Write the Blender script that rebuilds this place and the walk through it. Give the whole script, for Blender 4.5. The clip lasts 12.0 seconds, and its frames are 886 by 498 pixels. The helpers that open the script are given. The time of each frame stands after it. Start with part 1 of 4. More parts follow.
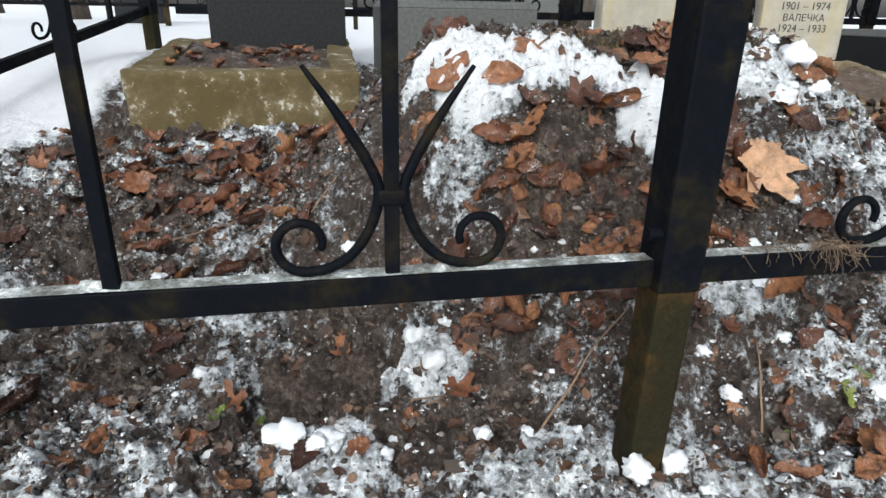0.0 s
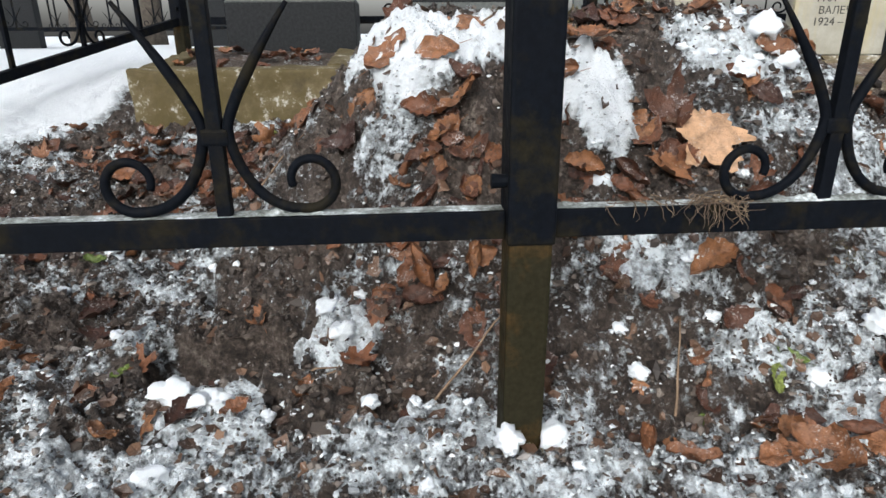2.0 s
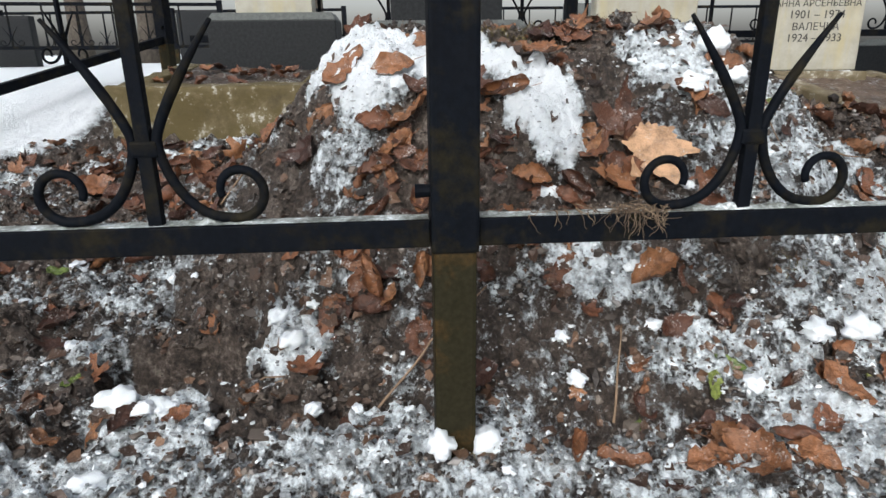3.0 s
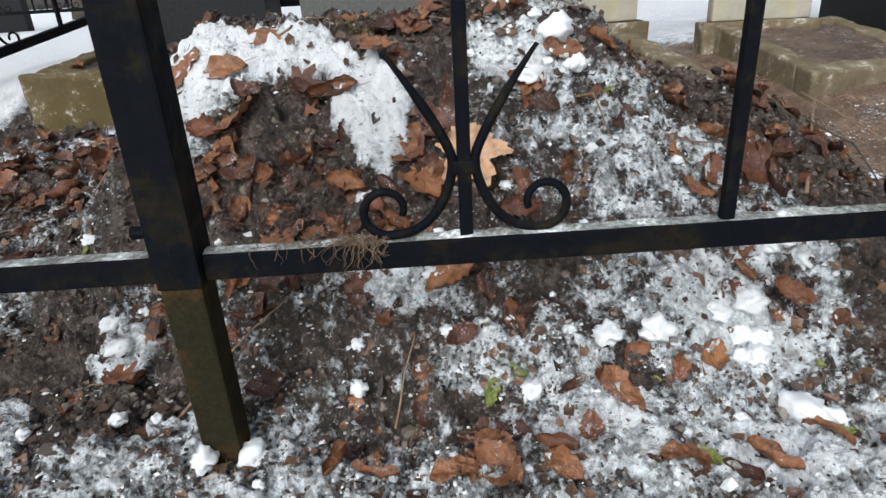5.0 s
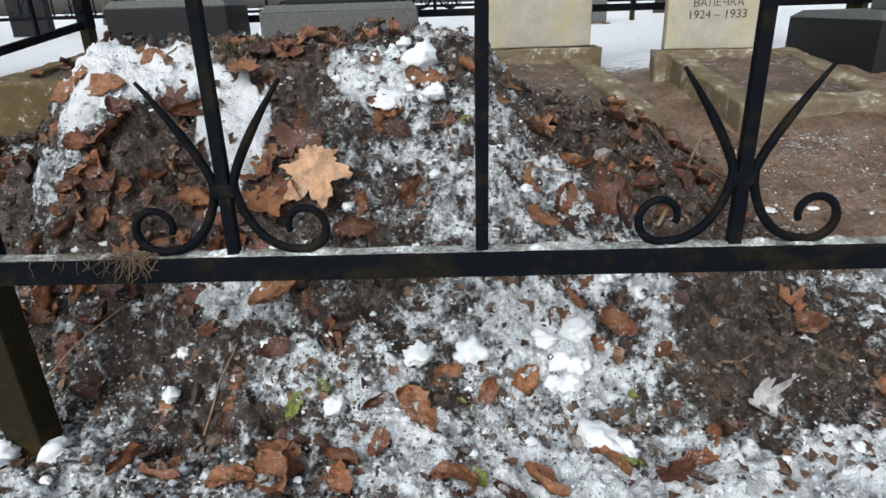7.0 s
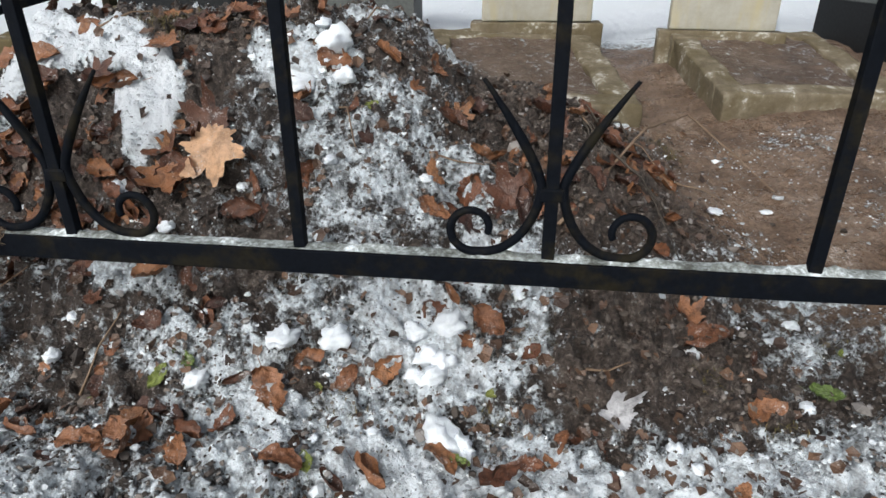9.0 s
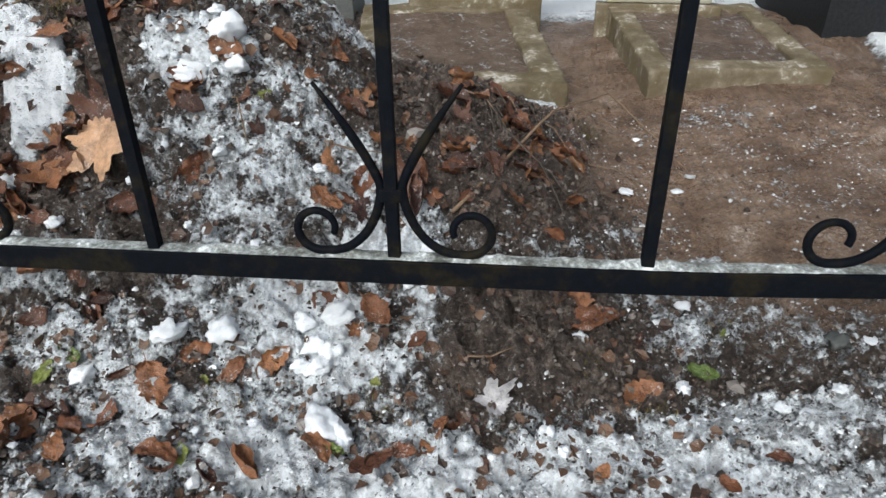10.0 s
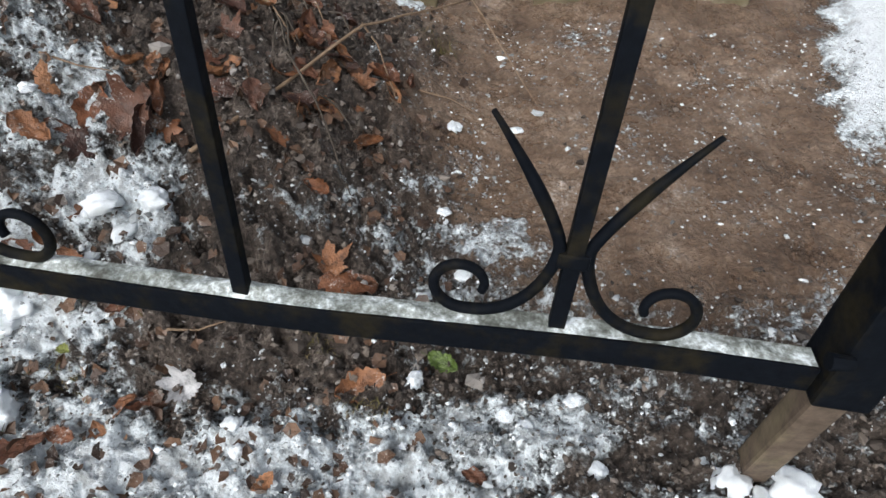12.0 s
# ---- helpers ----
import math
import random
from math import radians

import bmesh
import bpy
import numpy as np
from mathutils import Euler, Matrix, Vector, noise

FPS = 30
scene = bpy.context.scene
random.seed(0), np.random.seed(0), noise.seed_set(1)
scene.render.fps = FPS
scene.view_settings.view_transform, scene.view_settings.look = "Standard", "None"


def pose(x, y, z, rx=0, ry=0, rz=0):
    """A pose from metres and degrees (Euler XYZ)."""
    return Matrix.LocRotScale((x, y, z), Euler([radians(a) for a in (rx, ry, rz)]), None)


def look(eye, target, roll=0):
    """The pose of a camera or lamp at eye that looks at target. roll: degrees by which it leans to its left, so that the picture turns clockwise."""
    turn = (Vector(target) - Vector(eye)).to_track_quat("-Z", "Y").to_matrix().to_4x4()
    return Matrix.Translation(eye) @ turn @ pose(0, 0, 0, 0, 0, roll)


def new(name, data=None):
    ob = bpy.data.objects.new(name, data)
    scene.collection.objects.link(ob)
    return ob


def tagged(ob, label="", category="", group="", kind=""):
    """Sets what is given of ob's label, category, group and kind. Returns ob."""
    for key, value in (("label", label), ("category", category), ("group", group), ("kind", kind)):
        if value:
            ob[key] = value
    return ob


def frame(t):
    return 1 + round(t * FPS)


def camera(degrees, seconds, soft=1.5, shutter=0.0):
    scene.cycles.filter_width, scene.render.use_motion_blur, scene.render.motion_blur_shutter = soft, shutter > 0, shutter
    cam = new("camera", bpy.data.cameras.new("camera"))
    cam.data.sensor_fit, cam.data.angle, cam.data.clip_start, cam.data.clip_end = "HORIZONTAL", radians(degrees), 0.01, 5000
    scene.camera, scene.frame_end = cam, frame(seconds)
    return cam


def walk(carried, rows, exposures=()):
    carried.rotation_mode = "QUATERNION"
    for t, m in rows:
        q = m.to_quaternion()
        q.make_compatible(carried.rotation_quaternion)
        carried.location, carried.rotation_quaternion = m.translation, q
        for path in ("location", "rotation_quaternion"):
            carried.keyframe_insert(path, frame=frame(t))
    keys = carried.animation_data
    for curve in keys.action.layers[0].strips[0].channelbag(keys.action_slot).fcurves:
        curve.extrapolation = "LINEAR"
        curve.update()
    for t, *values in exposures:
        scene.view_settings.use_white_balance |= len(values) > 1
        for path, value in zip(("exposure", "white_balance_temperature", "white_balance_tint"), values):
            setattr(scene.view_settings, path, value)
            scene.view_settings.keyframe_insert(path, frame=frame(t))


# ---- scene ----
cam = camera(71.5, 12.0)
PATH = [
    (0, (-0.131, -0.903, 0.781), (0.229, 0.926, 0.055), 1.1),
    (0.5, (0.002, -0.906, 0.808), (0.324, 0.924, 0.067), 0.1),
    (1, (0.061, -0.922, 0.739), (0.388, 0.931, 0.064), 1.1),
    (1.5, (0.171, -0.941, 0.697), (0.39, 0.924, 0.008), 0.5),
    (2, (0.244, -0.968, 0.66), (0.376, 0.915, -0.002), -0.5),
    (2.5, (0.301, -0.982, 0.646), (0.437, 0.919, 0.038), -0.5),
    (4.5, (0.713, -1.081, 0.762), (0.782, 0.783, 0.039), -2.6),
    (5, (0.896, -1.012, 0.795), (0.928, 0.827, 0.011), -3.3),
    (5.5, (1.027, -1.019, 0.786), (1.037, 0.816, -0.011), -3.9),
    (6, (1.141, -0.989, 0.768), (1.069, 0.833, -0.054), -3.2),
    (6.5, (1.234, -0.972, 0.782), (1.182, 0.869, 0.004), -1.9),
    (7, (1.377, -1.065, 0.817), (1.327, 0.791, 0.073), -1.8),
    (9, (1.821, -1.017, 0.881), (1.594, 0.778, 0.027), -0.1),
    (9.5, (1.933, -1, 0.905), (1.745, 0.781, 0.013), -0.0),
    (10, (2.071, -0.982, 0.937), (1.895, 0.772, -0.008), -0.5),
    (10.5, (2.212, -0.918, 0.943), (2.038, 0.796, -0.071), 0.3),
    (11, (2.356, -0.814, 0.985), (2.209, 0.866, -0.09), 0.9),
    (11.5, (2.541, -0.704, 1.008), (2.345, 0.892, -0.182), 1.5),
    (12, (2.677, -0.589, 1.022), (2.53, 0.927, -0.274), 4.2),
]
walk(cam, [(t, look(eye, target, roll)) for t, eye, target, roll in PATH], ((0.0, 0.38), (2.5, 0.36), (5.0, 0.2), (7.0, 0.15), (10.0, 0.17), (12.0, 0.32)))

# ---- world and light ----
world = bpy.data.worlds.new("overcast_sky")
scene.world = world
world.use_nodes = True
wn = world.node_tree
sky = wn.nodes.new("ShaderNodeTexSky")
sky.sky_type = "NISHITA"
sky.sun_disc = False
sky.sun_elevation, sky.sun_rotation = radians(38), radians(200)
sky.air_density, sky.dust_density = 1.0, 4.0
pale = wn.nodes.new("ShaderNodeHueSaturation")
pale.inputs["Saturation"].default_value = 0.35
wn.links.new(sky.outputs[0], pale.inputs["Color"])
wn.links.new(pale.outputs[0], wn.nodes["Background"].inputs[0])
wn.nodes["Background"].inputs[1].default_value = 0.15
sun_data = bpy.data.lights.new("sun", "SUN")
sun_data.energy, sun_data.angle, sun_data.color = 1.5, radians(25), (0.94, 0.97, 1.0)
sun = new("sun", sun_data)
sun.matrix_world = look((0, 0, 10), (0.75, 2.0, 8.3))
scene.view_settings.exposure = 0.16

# ---- helpers of this scene ----
LAT = np.random.RandomState(7).rand(512, 512)


def vnoise(x, y, scale, seed=0):
    """Smooth value noise between 0 and 1."""
    x, y = np.asarray(x, float) * scale + seed * 37.7, np.asarray(y, float) * scale + seed * 91.3
    xi, yi = np.floor(x).astype(int), np.floor(y).astype(int)
    fx, fy = x - xi, y - yi
    fx, fy = fx * fx * (3 - 2 * fx), fy * fy * (3 - 2 * fy)
    a, b = LAT[xi % 512, yi % 512], LAT[(xi + 1) % 512, yi % 512]
    c, d = LAT[xi % 512, (yi + 1) % 512], LAT[(xi + 1) % 512, (yi + 1) % 512]
    return (a * (1 - fx) + b * fx) * (1 - fy) + (c * (1 - fx) + d * fx) * fy


def fbm(x, y, scale, octaves=4, seed=0, gain=0.5):
    total, amp, norm = 0, 1.0, 0.0
    for k in range(octaves):
        total = total + amp * vnoise(x, y, scale * 2 ** k, seed + k)
        norm += amp
        amp *= gain
    return total / norm


def ss(a, b, v):
    t = np.clip((np.asarray(v, float) - a) / (b - a), 0, 1)
    return t * t * (3 - 2 * t)


def part(name, bm, material, parent=None, label=""):
    me = bpy.data.meshes.new(name)
    bm.to_mesh(me)
    bm.free()
    me.materials.append(material)
    ob = new(name, me)
    if parent:
        ob.parent = parent
    return tagged(ob, label)


def smooth(ob):
    for p in ob.data.polygons:
        p.use_smooth = True
    return ob


def thing(name, label, category, group="", kind="", at=None):
    ob = tagged(new(name), label, category, group, kind)
    if at is not None:
        ob.matrix_world = at
    return ob


def mesh_from(name, verts, faces, material, parent=None, label=""):
    me = bpy.data.meshes.new(name)
    me.from_pydata([tuple(v) for v in verts], [], [tuple(f) for f in faces])
    me.materials.append(material)
    ob = new(name, me)
    if parent:
        ob.parent = parent
    return tagged(ob, label)


def box(bm, lo, hi, bevel=0.0, segs=2):
    m = Matrix.LocRotScale([(a + b) / 2 for a, b in zip(lo, hi)], None, [b - a for a, b in zip(lo, hi)])
    made = bmesh.ops.create_cube(bm, size=1.0, matrix=m)
    if bevel:
        edges = {e for v in made["verts"] for e in v.link_edges}
        bmesh.ops.bevel(bm, geom=list(edges), offset=bevel, segments=segs, affect="EDGES", profile=0.6)
    return bm


def worn_box(lo, hi, cell, rough, bevel, seed):
    """A box cut into cells, its faces and edges uneven as old concrete is."""
    bm = bmesh.new()
    box(bm, lo, hi, bevel, 2)
    for axis in range(3):
        n = int((hi[axis] - lo[axis]) / cell)
        for k in range(1, n + 1):
            co = [0, 0, 0]
            no = [0, 0, 0]
            co[axis], no[axis] = lo[axis] + k * (hi[axis] - lo[axis]) / (n + 1), 1
            bmesh.ops.bisect_plane(bm, geom=bm.verts[:] + bm.edges[:] + bm.faces[:], plane_co=co, plane_no=no)
    for v in bm.verts:
        p = v.co * 9 + Vector((seed, seed * 2, 0))
        v.co += noise.noise_vector(p) * rough + noise.noise_vector(v.co * 32 + Vector((seed, 0, 0))) * rough * 0.45
    return bm


def sweep(bm, pts, radii, n=8, squash=1.0):
    """A rod along pts, in the plane of the fence (x, z), with a round section."""
    rings = []
    pts = [Vector(p) for p in pts]
    for i, p in enumerate(pts):
        d = (pts[min(i + 1, len(pts) - 1)] - pts[max(i - 1, 0)]).normalized()
        side = Vector((0, 1, 0)) if abs(d.y) < 0.8 else Vector((1, 0, 0))
        u = d.cross(side).normalized()
        w = u.cross(d).normalized()
        r = radii[i] if isinstance(radii, (list, tuple)) else radii
        rings.append([bm.verts.new(p + u * (r * math.cos(2 * math.pi * k / n)) + w * (r * squash * math.sin(2 * math.pi * k / n))) for k in range(n)])
    for a, b in zip(rings, rings[1:]):
        for k in range(n):
            bm.faces.new((a[k], a[(k + 1) % n], b[(k + 1) % n], b[k]))
    bm.faces.new(rings[0][::-1])
    bm.faces.new(rings[-1])
    return bm


# ---- materials ----
def material(name):
    m = bpy.data.materials.new(name)
    m.use_nodes = True
    return m, m.node_tree, m.node_tree.nodes["Principled BSDF"]


def node(nt, kind, ins=None, **props):
    n = nt.nodes.new(kind)
    for k, v in props.items():
        setattr(n, k, v)
    for k, v in (ins or {}).items():
        if isinstance(v, bpy.types.NodeSocket):
            nt.links.new(v, n.inputs[k])
        else:
            n.inputs[k].default_value = v
    return n


def coords(nt):
    return nt.nodes.new("ShaderNodeTexCoord").outputs["Object"]


def tex(nt, co, scale, detail=4.0, rough=0.6, dist=0.0):
    return node(nt, "ShaderNodeTexNoise", {"Vector": co, "Scale": scale, "Detail": detail, "Roughness": rough, "Distortion": dist}).outputs[0]


def ramp(nt, fac, stops):
    r = nt.nodes.new("ShaderNodeValToRGB")
    e = r.color_ramp.elements
    while len(e) < len(stops):
        e.new(0.5)
    for el, (pos, col) in zip(e, stops):
        el.position, el.color = pos, (*col, 1) if len(col) == 3 else col
    nt.links.new(fac, r.inputs[0])
    return r.outputs[0]


def mix(nt, fac, a, b):
    n = nt.nodes.new("ShaderNodeMix")
    n.data_type = "RGBA"
    for k, v in ((0, fac), (6, a), (7, b)):
        if isinstance(v, bpy.types.NodeSocket):
            nt.links.new(v, n.inputs[k])
        else:
            n.inputs[k].default_value = (*v, 1) if isinstance(v, tuple) else v
    return n.outputs[2]


def calc(nt, op, a, b=0.0, c=0.0, clamp=False):
    n = nt.nodes.new("ShaderNodeMath")
    n.operation, n.use_clamp = op, clamp
    for k, v in enumerate((a, b, c)):
        if isinstance(v, bpy.types.NodeSocket):
            nt.links.new(v, n.inputs[k])
        else:
            n.inputs[k].default_value = v
    return n.outputs[0]


def bump(nt, bsdf, height, strength, distance):
    b = node(nt, "ShaderNodeBump", {"Height": height, "Strength": strength, "Distance": distance})
    nt.links.new(b.outputs[0], bsdf.inputs["Normal"])


def grey(v):
    return (v, v, v)


def ground_material():
    m, nt, bs = material("ground_litter_and_snow")
    co = coords(nt)
    snow = node(nt, "ShaderNodeAttribute", attribute_name="snow").outputs["Fac"]
    red = node(nt, "ShaderNodeAttribute", attribute_name="red").outputs["Fac"]
    fine = tex(nt, co, 95, 5, 0.7)
    mid = tex(nt, co, 22, 5, 0.65)
    big = tex(nt, co, 3.2, 3, 0.6)
    soil = ramp(nt, calc(nt, "ADD", calc(nt, "MULTIPLY", mid, 0.5), calc(nt, "MULTIPLY", fine, 0.5)), [(0.37, (0.009, 0.0065, 0.005)), (0.46, (0.036, 0.026, 0.02)), (0.54, (0.088, 0.068, 0.055)), (0.63, (0.21, 0.18, 0.155))])
    clay = ramp(nt, calc(nt, "ADD", calc(nt, "MULTIPLY", tex(nt, co, 5, 6, 0.75), 0.65), calc(nt, "MULTIPLY", fine, 0.35)), [(0.36, (0.06, 0.036, 0.022)), (0.49, (0.16, 0.104, 0.068)), (0.58, (0.25, 0.18, 0.13)), (0.66, (0.5, 0.44, 0.39))])
    earth = mix(nt, red, soil, clay)
    level = calc(nt, "ADD", calc(nt, "MULTIPLY", fine, 0.55), calc(nt, "ADD", calc(nt, "MULTIPLY", mid, 0.95), calc(nt, "MULTIPLY", big, 0.3)))
    shifted = calc(nt, "ADD", level, calc(nt, "MULTIPLY", calc(nt, "SUBTRACT", snow, 0.5), 0.9))
    cover = ramp(nt, shifted, [(0.88, grey(0.0)), (1.06, grey(1.0))])
    lumps = calc(nt, "ADD", calc(nt, "MULTIPLY", tex(nt, co, 60, 4, 0.6), 0.5), calc(nt, "MULTIPLY", tex(nt, co, 17, 4, 0.6), 0.5))
    icy = ramp(nt, lumps, [(0.36, (0.13, 0.135, 0.135)), (0.46, (0.36, 0.39, 0.405)), (0.54, (0.74, 0.81, 0.85)), (0.62, (0.83, 0.885, 0.92))])
    full = ramp(nt, snow, [(0.66, grey(0.0)), (0.95, grey(1.0))])
    white = mix(nt, full, icy, (0.82, 0.87, 0.905))
    nt.links.new(mix(nt, cover, earth, white), bs.inputs["Base Color"])
    wet = ramp(nt, tex(nt, co, 6, 5, 0.7), [(0.4, grey(0.14)), (0.6, grey(0.55))])
    nt.links.new(mix(nt, red, grey(0.55), wet), bs.inputs["Roughness"])
    bump(nt, bs, calc(nt, "ADD", fine, calc(nt, "MULTIPLY", cover, 0.5)), 1.0, 0.016)
    return m


def snow_material():
    m, nt, bs = material("wet_snow")
    co = coords(nt)
    n = tex(nt, co, 70, 4, 0.6)
    nt.links.new(ramp(nt, tex(nt, co, 25, 3, 0.6), [(0.3, (0.66, 0.72, 0.76)), (0.6, (0.83, 0.875, 0.905))]), bs.inputs["Base Color"])
    bs.inputs["Roughness"].default_value = 0.55
    bs.inputs["Subsurface Weight"].default_value = 0.15
    bs.inputs["Subsurface Radius"].default_value = (0.012, 0.012, 0.014)
    bump(nt, bs, n, 0.45, 0.005)
    return m


def iron_material(name, base, wear, rust):
    m, nt, bs = material(name)
    co = coords(nt)
    worn = ramp(nt, tex(nt, co, 11, 6, 0.7), [(0.5, grey(0.0)), (0.64, grey(1.0))])
    col = mix(nt, calc(nt, "MULTIPLY", worn, wear), base, rust)
    speck = ramp(nt, tex(nt, co, 90, 3, 0.6), [(0.3, grey(0.7)), (0.7, grey(1.2))])
    mm = nt.nodes.new("ShaderNodeMix")
    mm.data_type, mm.blend_type = "RGBA", "MULTIPLY"
    mm.inputs[0].default_value = 1.0
    nt.links.new(col, mm.inputs[6])
    nt.links.new(speck, mm.inputs[7])
    nt.links.new(mm.outputs[2], bs.inputs["Base Color"])
    nt.links.new(ramp(nt, tex(nt, co, 30, 4, 0.6), [(0.3, grey(0.55)), (0.7, grey(0.8))]), bs.inputs["Roughness"])
    bs.inputs["Specular IOR Level"].default_value = 0.06
    bump(nt, bs, tex(nt, co, 55, 4, 0.65), 0.35, 0.003)
    return m


def concrete_material(name, tones, moss_share):
    m, nt, bs = material(name)
    co = coords(nt)
    a = ramp(nt, tex(nt, co, 7, 6, 0.7), list(zip((0.3, 0.5, 0.7), tones)))
    moss = ramp(nt, tex(nt, co, 4.3, 6, 0.7, 0.6), [(0.42, grey(0.0)), (0.58, grey(1.0))])
    col = mix(nt, calc(nt, "MULTIPLY", moss, moss_share), a, (0.07, 0.052, 0.014))
    lichen = ramp(nt, calc(nt, "ADD", calc(nt, "MULTIPLY", tex(nt, co, 7, 4, 0.65), 0.6), calc(nt, "MULTIPLY", tex(nt, co, 45, 4, 0.7), 0.4)), [(0.555, grey(0.0)), (0.63, grey(1.0))])
    col = mix(nt, calc(nt, "MULTIPLY", lichen, 0.7), col, (0.55, 0.54, 0.5))
    nt.links.new(col, bs.inputs["Base Color"])
    bs.inputs["Roughness"].default_value = 0.85
    bump(nt, bs, tex(nt, co, 60, 6, 0.7), 0.6, 0.006)
    return m


def stone_material(name, dark, light, rough, scale=20.0, streak=0.0):
    m, nt, bs = material(name)
    co = coords(nt)
    col = ramp(nt, tex(nt, co, scale, 6, 0.7), [(0.3, dark), (0.7, light)])
    if streak:
        s = node(nt, "ShaderNodeMapping", {"Vector": co, "Scale": (6.0, 6.0, 1.2)})
        stain = ramp(nt, tex(nt, s.outputs[0], 1.6, 5, 0.65), [(0.48, grey(0.0)), (0.7, grey(1.0))])
        col = mix(nt, calc(nt, "MULTIPLY", stain, streak), col, (0.36, 0.31, 0.17))
    nt.links.new(col, bs.inputs["Base Color"])
    bs.inputs["Roughness"].default_value = rough
    bs.inputs["Specular IOR Level"].default_value = 0.15 if light[0] < 0.05 else 0.4
    bump(nt, bs, tex(nt, co, 80, 4, 0.6), 0.15, 0.003)
    return m


def leaf_material(name, dark, mid, light, blotch=5):
    m, nt, bs = material(name)
    co = coords(nt)
    rnd = nt.nodes.new("ShaderNodeObjectInfo").outputs["Random"]
    isl = nt.nodes.new("ShaderNodeNewGeometry").outputs["Random Per Island"]
    tone = calc(nt, "FRACT", calc(nt, "ADD", rnd, isl))
    base = ramp(nt, tone, [(0.0, dark), (0.5, mid), (1.0, light)])
    spots = ramp(nt, tex(nt, co, blotch, 6, 0.72), [(0.35, grey(0.4)), (0.52, grey(0.95)), (0.75, grey(1.3))])
    mm = nt.nodes.new("ShaderNodeMix")
    mm.data_type, mm.blend_type = "RGBA", "MULTIPLY"
    mm.inputs[0].default_value = 1.0
    nt.links.new(base, mm.inputs[6])
    nt.links.new(spots, mm.inputs[7])
    where = nt.nodes.new("ShaderNodeNewGeometry").outputs["Position"]
    frost = ramp(nt, calc(nt, "ADD", calc(nt, "MULTIPLY", tex(nt, where, 200, 3, 0.6), 0.5), calc(nt, "MULTIPLY", tex(nt, where, 24, 4, 0.6), 0.5)), [(0.57, grey(0.0)), (0.66, grey(0.7))])
    nt.links.new(mix(nt, frost, mm.outputs[2], (0.5, 0.49, 0.48)), bs.inputs["Base Color"])
    nt.links.new(ramp(nt, tex(nt, where, 40, 3, 0.6), [(0.35, grey(0.32)), (0.65, grey(0.7))]), bs.inputs["Roughness"])
    bump(nt, bs, calc(nt, "ADD", tex(nt, co, blotch * 1.8, 4, 0.6), calc(nt, "MULTIPLY", tex(nt, where, 160, 3, 0.6), 0.4)), 0.5, 0.012)
    return m


def frost_material():
    m, nt, bs = material("grey_frost")
    co = coords(nt)
    both = calc(nt, "ADD", calc(nt, "MULTIPLY", tex(nt, co, 16, 4, 0.65), 0.6), calc(nt, "MULTIPLY", tex(nt, co, 120, 4, 0.7), 0.4))
    nt.links.new(ramp(nt, both, [(0.38, (0.06, 0.062, 0.052)), (0.46, (0.16, 0.175, 0.16)), (0.54, (0.36, 0.395, 0.39)), (0.62, (0.78, 0.84, 0.87))]), bs.inputs["Base Color"])
    bs.inputs["Roughness"].default_value = 0.6
    bump(nt, bs, tex(nt, co, 140, 4, 0.7), 0.6, 0.004)
    return m


GROUND = ground_material()
FROST = frost_material()
SNOW = snow_material()
IRON = iron_material("navy_black_fence_paint", (0.0032, 0.0045, 0.007), 0.6, (0.021, 0.017, 0.008))
LEG = iron_material("rusty_olive_post_leg", (0.020, 0.018, 0.010), 0.8, (0.055, 0.033, 0.012))
WOODLEG = stone_material("weathered_brown_stake", (0.045, 0.032, 0.022), (0.15, 0.11, 0.08), 0.8, 26, 0.3)
CONCRETE = concrete_material("ochre_mossy_concrete", ((0.042, 0.031, 0.012), (0.095, 0.073, 0.031), (0.2, 0.17, 0.1)), 0.85)
PALE_CONCRETE = concrete_material("weathered_pale_concrete", ((0.065, 0.05, 0.028), (0.15, 0.122, 0.08), (0.3, 0.27, 0.2)), 0.55)
GRANITE = stone_material("black_granite", (0.006, 0.007, 0.008), (0.02, 0.022, 0.024), 0.55, 60)
GREYSTONE = stone_material("grey_granite", (0.045, 0.051, 0.05), (0.1, 0.108, 0.102), 0.6, 50)
MARBLE = stone_material("stained_pale_marble", (0.25, 0.24, 0.19), (0.36, 0.35, 0.3), 0.55, 9, 0.65)
LETTER = stone_material("engraved_dark_letters", (0.02, 0.02, 0.018), (0.05, 0.05, 0.045), 0.7, 40)
LEAF = leaf_material("brown_dead_leaf", (0.035, 0.012, 0.007), (0.14, 0.05, 0.02), (0.27, 0.12, 0.05))
CARPET = leaf_material("brown_leaf_carpet", (0.035, 0.012, 0.007), (0.13, 0.047, 0.02), (0.25, 0.115, 0.05), 60)
LITTER = leaf_material("rotten_leaf_litter", (0.03, 0.016, 0.010), (0.08, 0.042, 0.024), (0.15, 0.085, 0.05))
TAN = leaf_material("tan_maple_leaf", (0.42, 0.24, 0.125), (0.48, 0.28, 0.15), (0.52, 0.32, 0.19))
GREEN = leaf_material("green_leaf", (0.07, 0.11, 0.02), (0.12, 0.17, 0.03), (0.2, 0.22, 0.05))
TWIG = stone_material("dry_twig", (0.12, 0.078, 0.048), (0.25, 0.175, 0.115), 0.7, 40)
BARK = stone_material("dark_tree_bark", (0.03, 0.024, 0.018), (0.09, 0.075, 0.06), 0.9, 14)


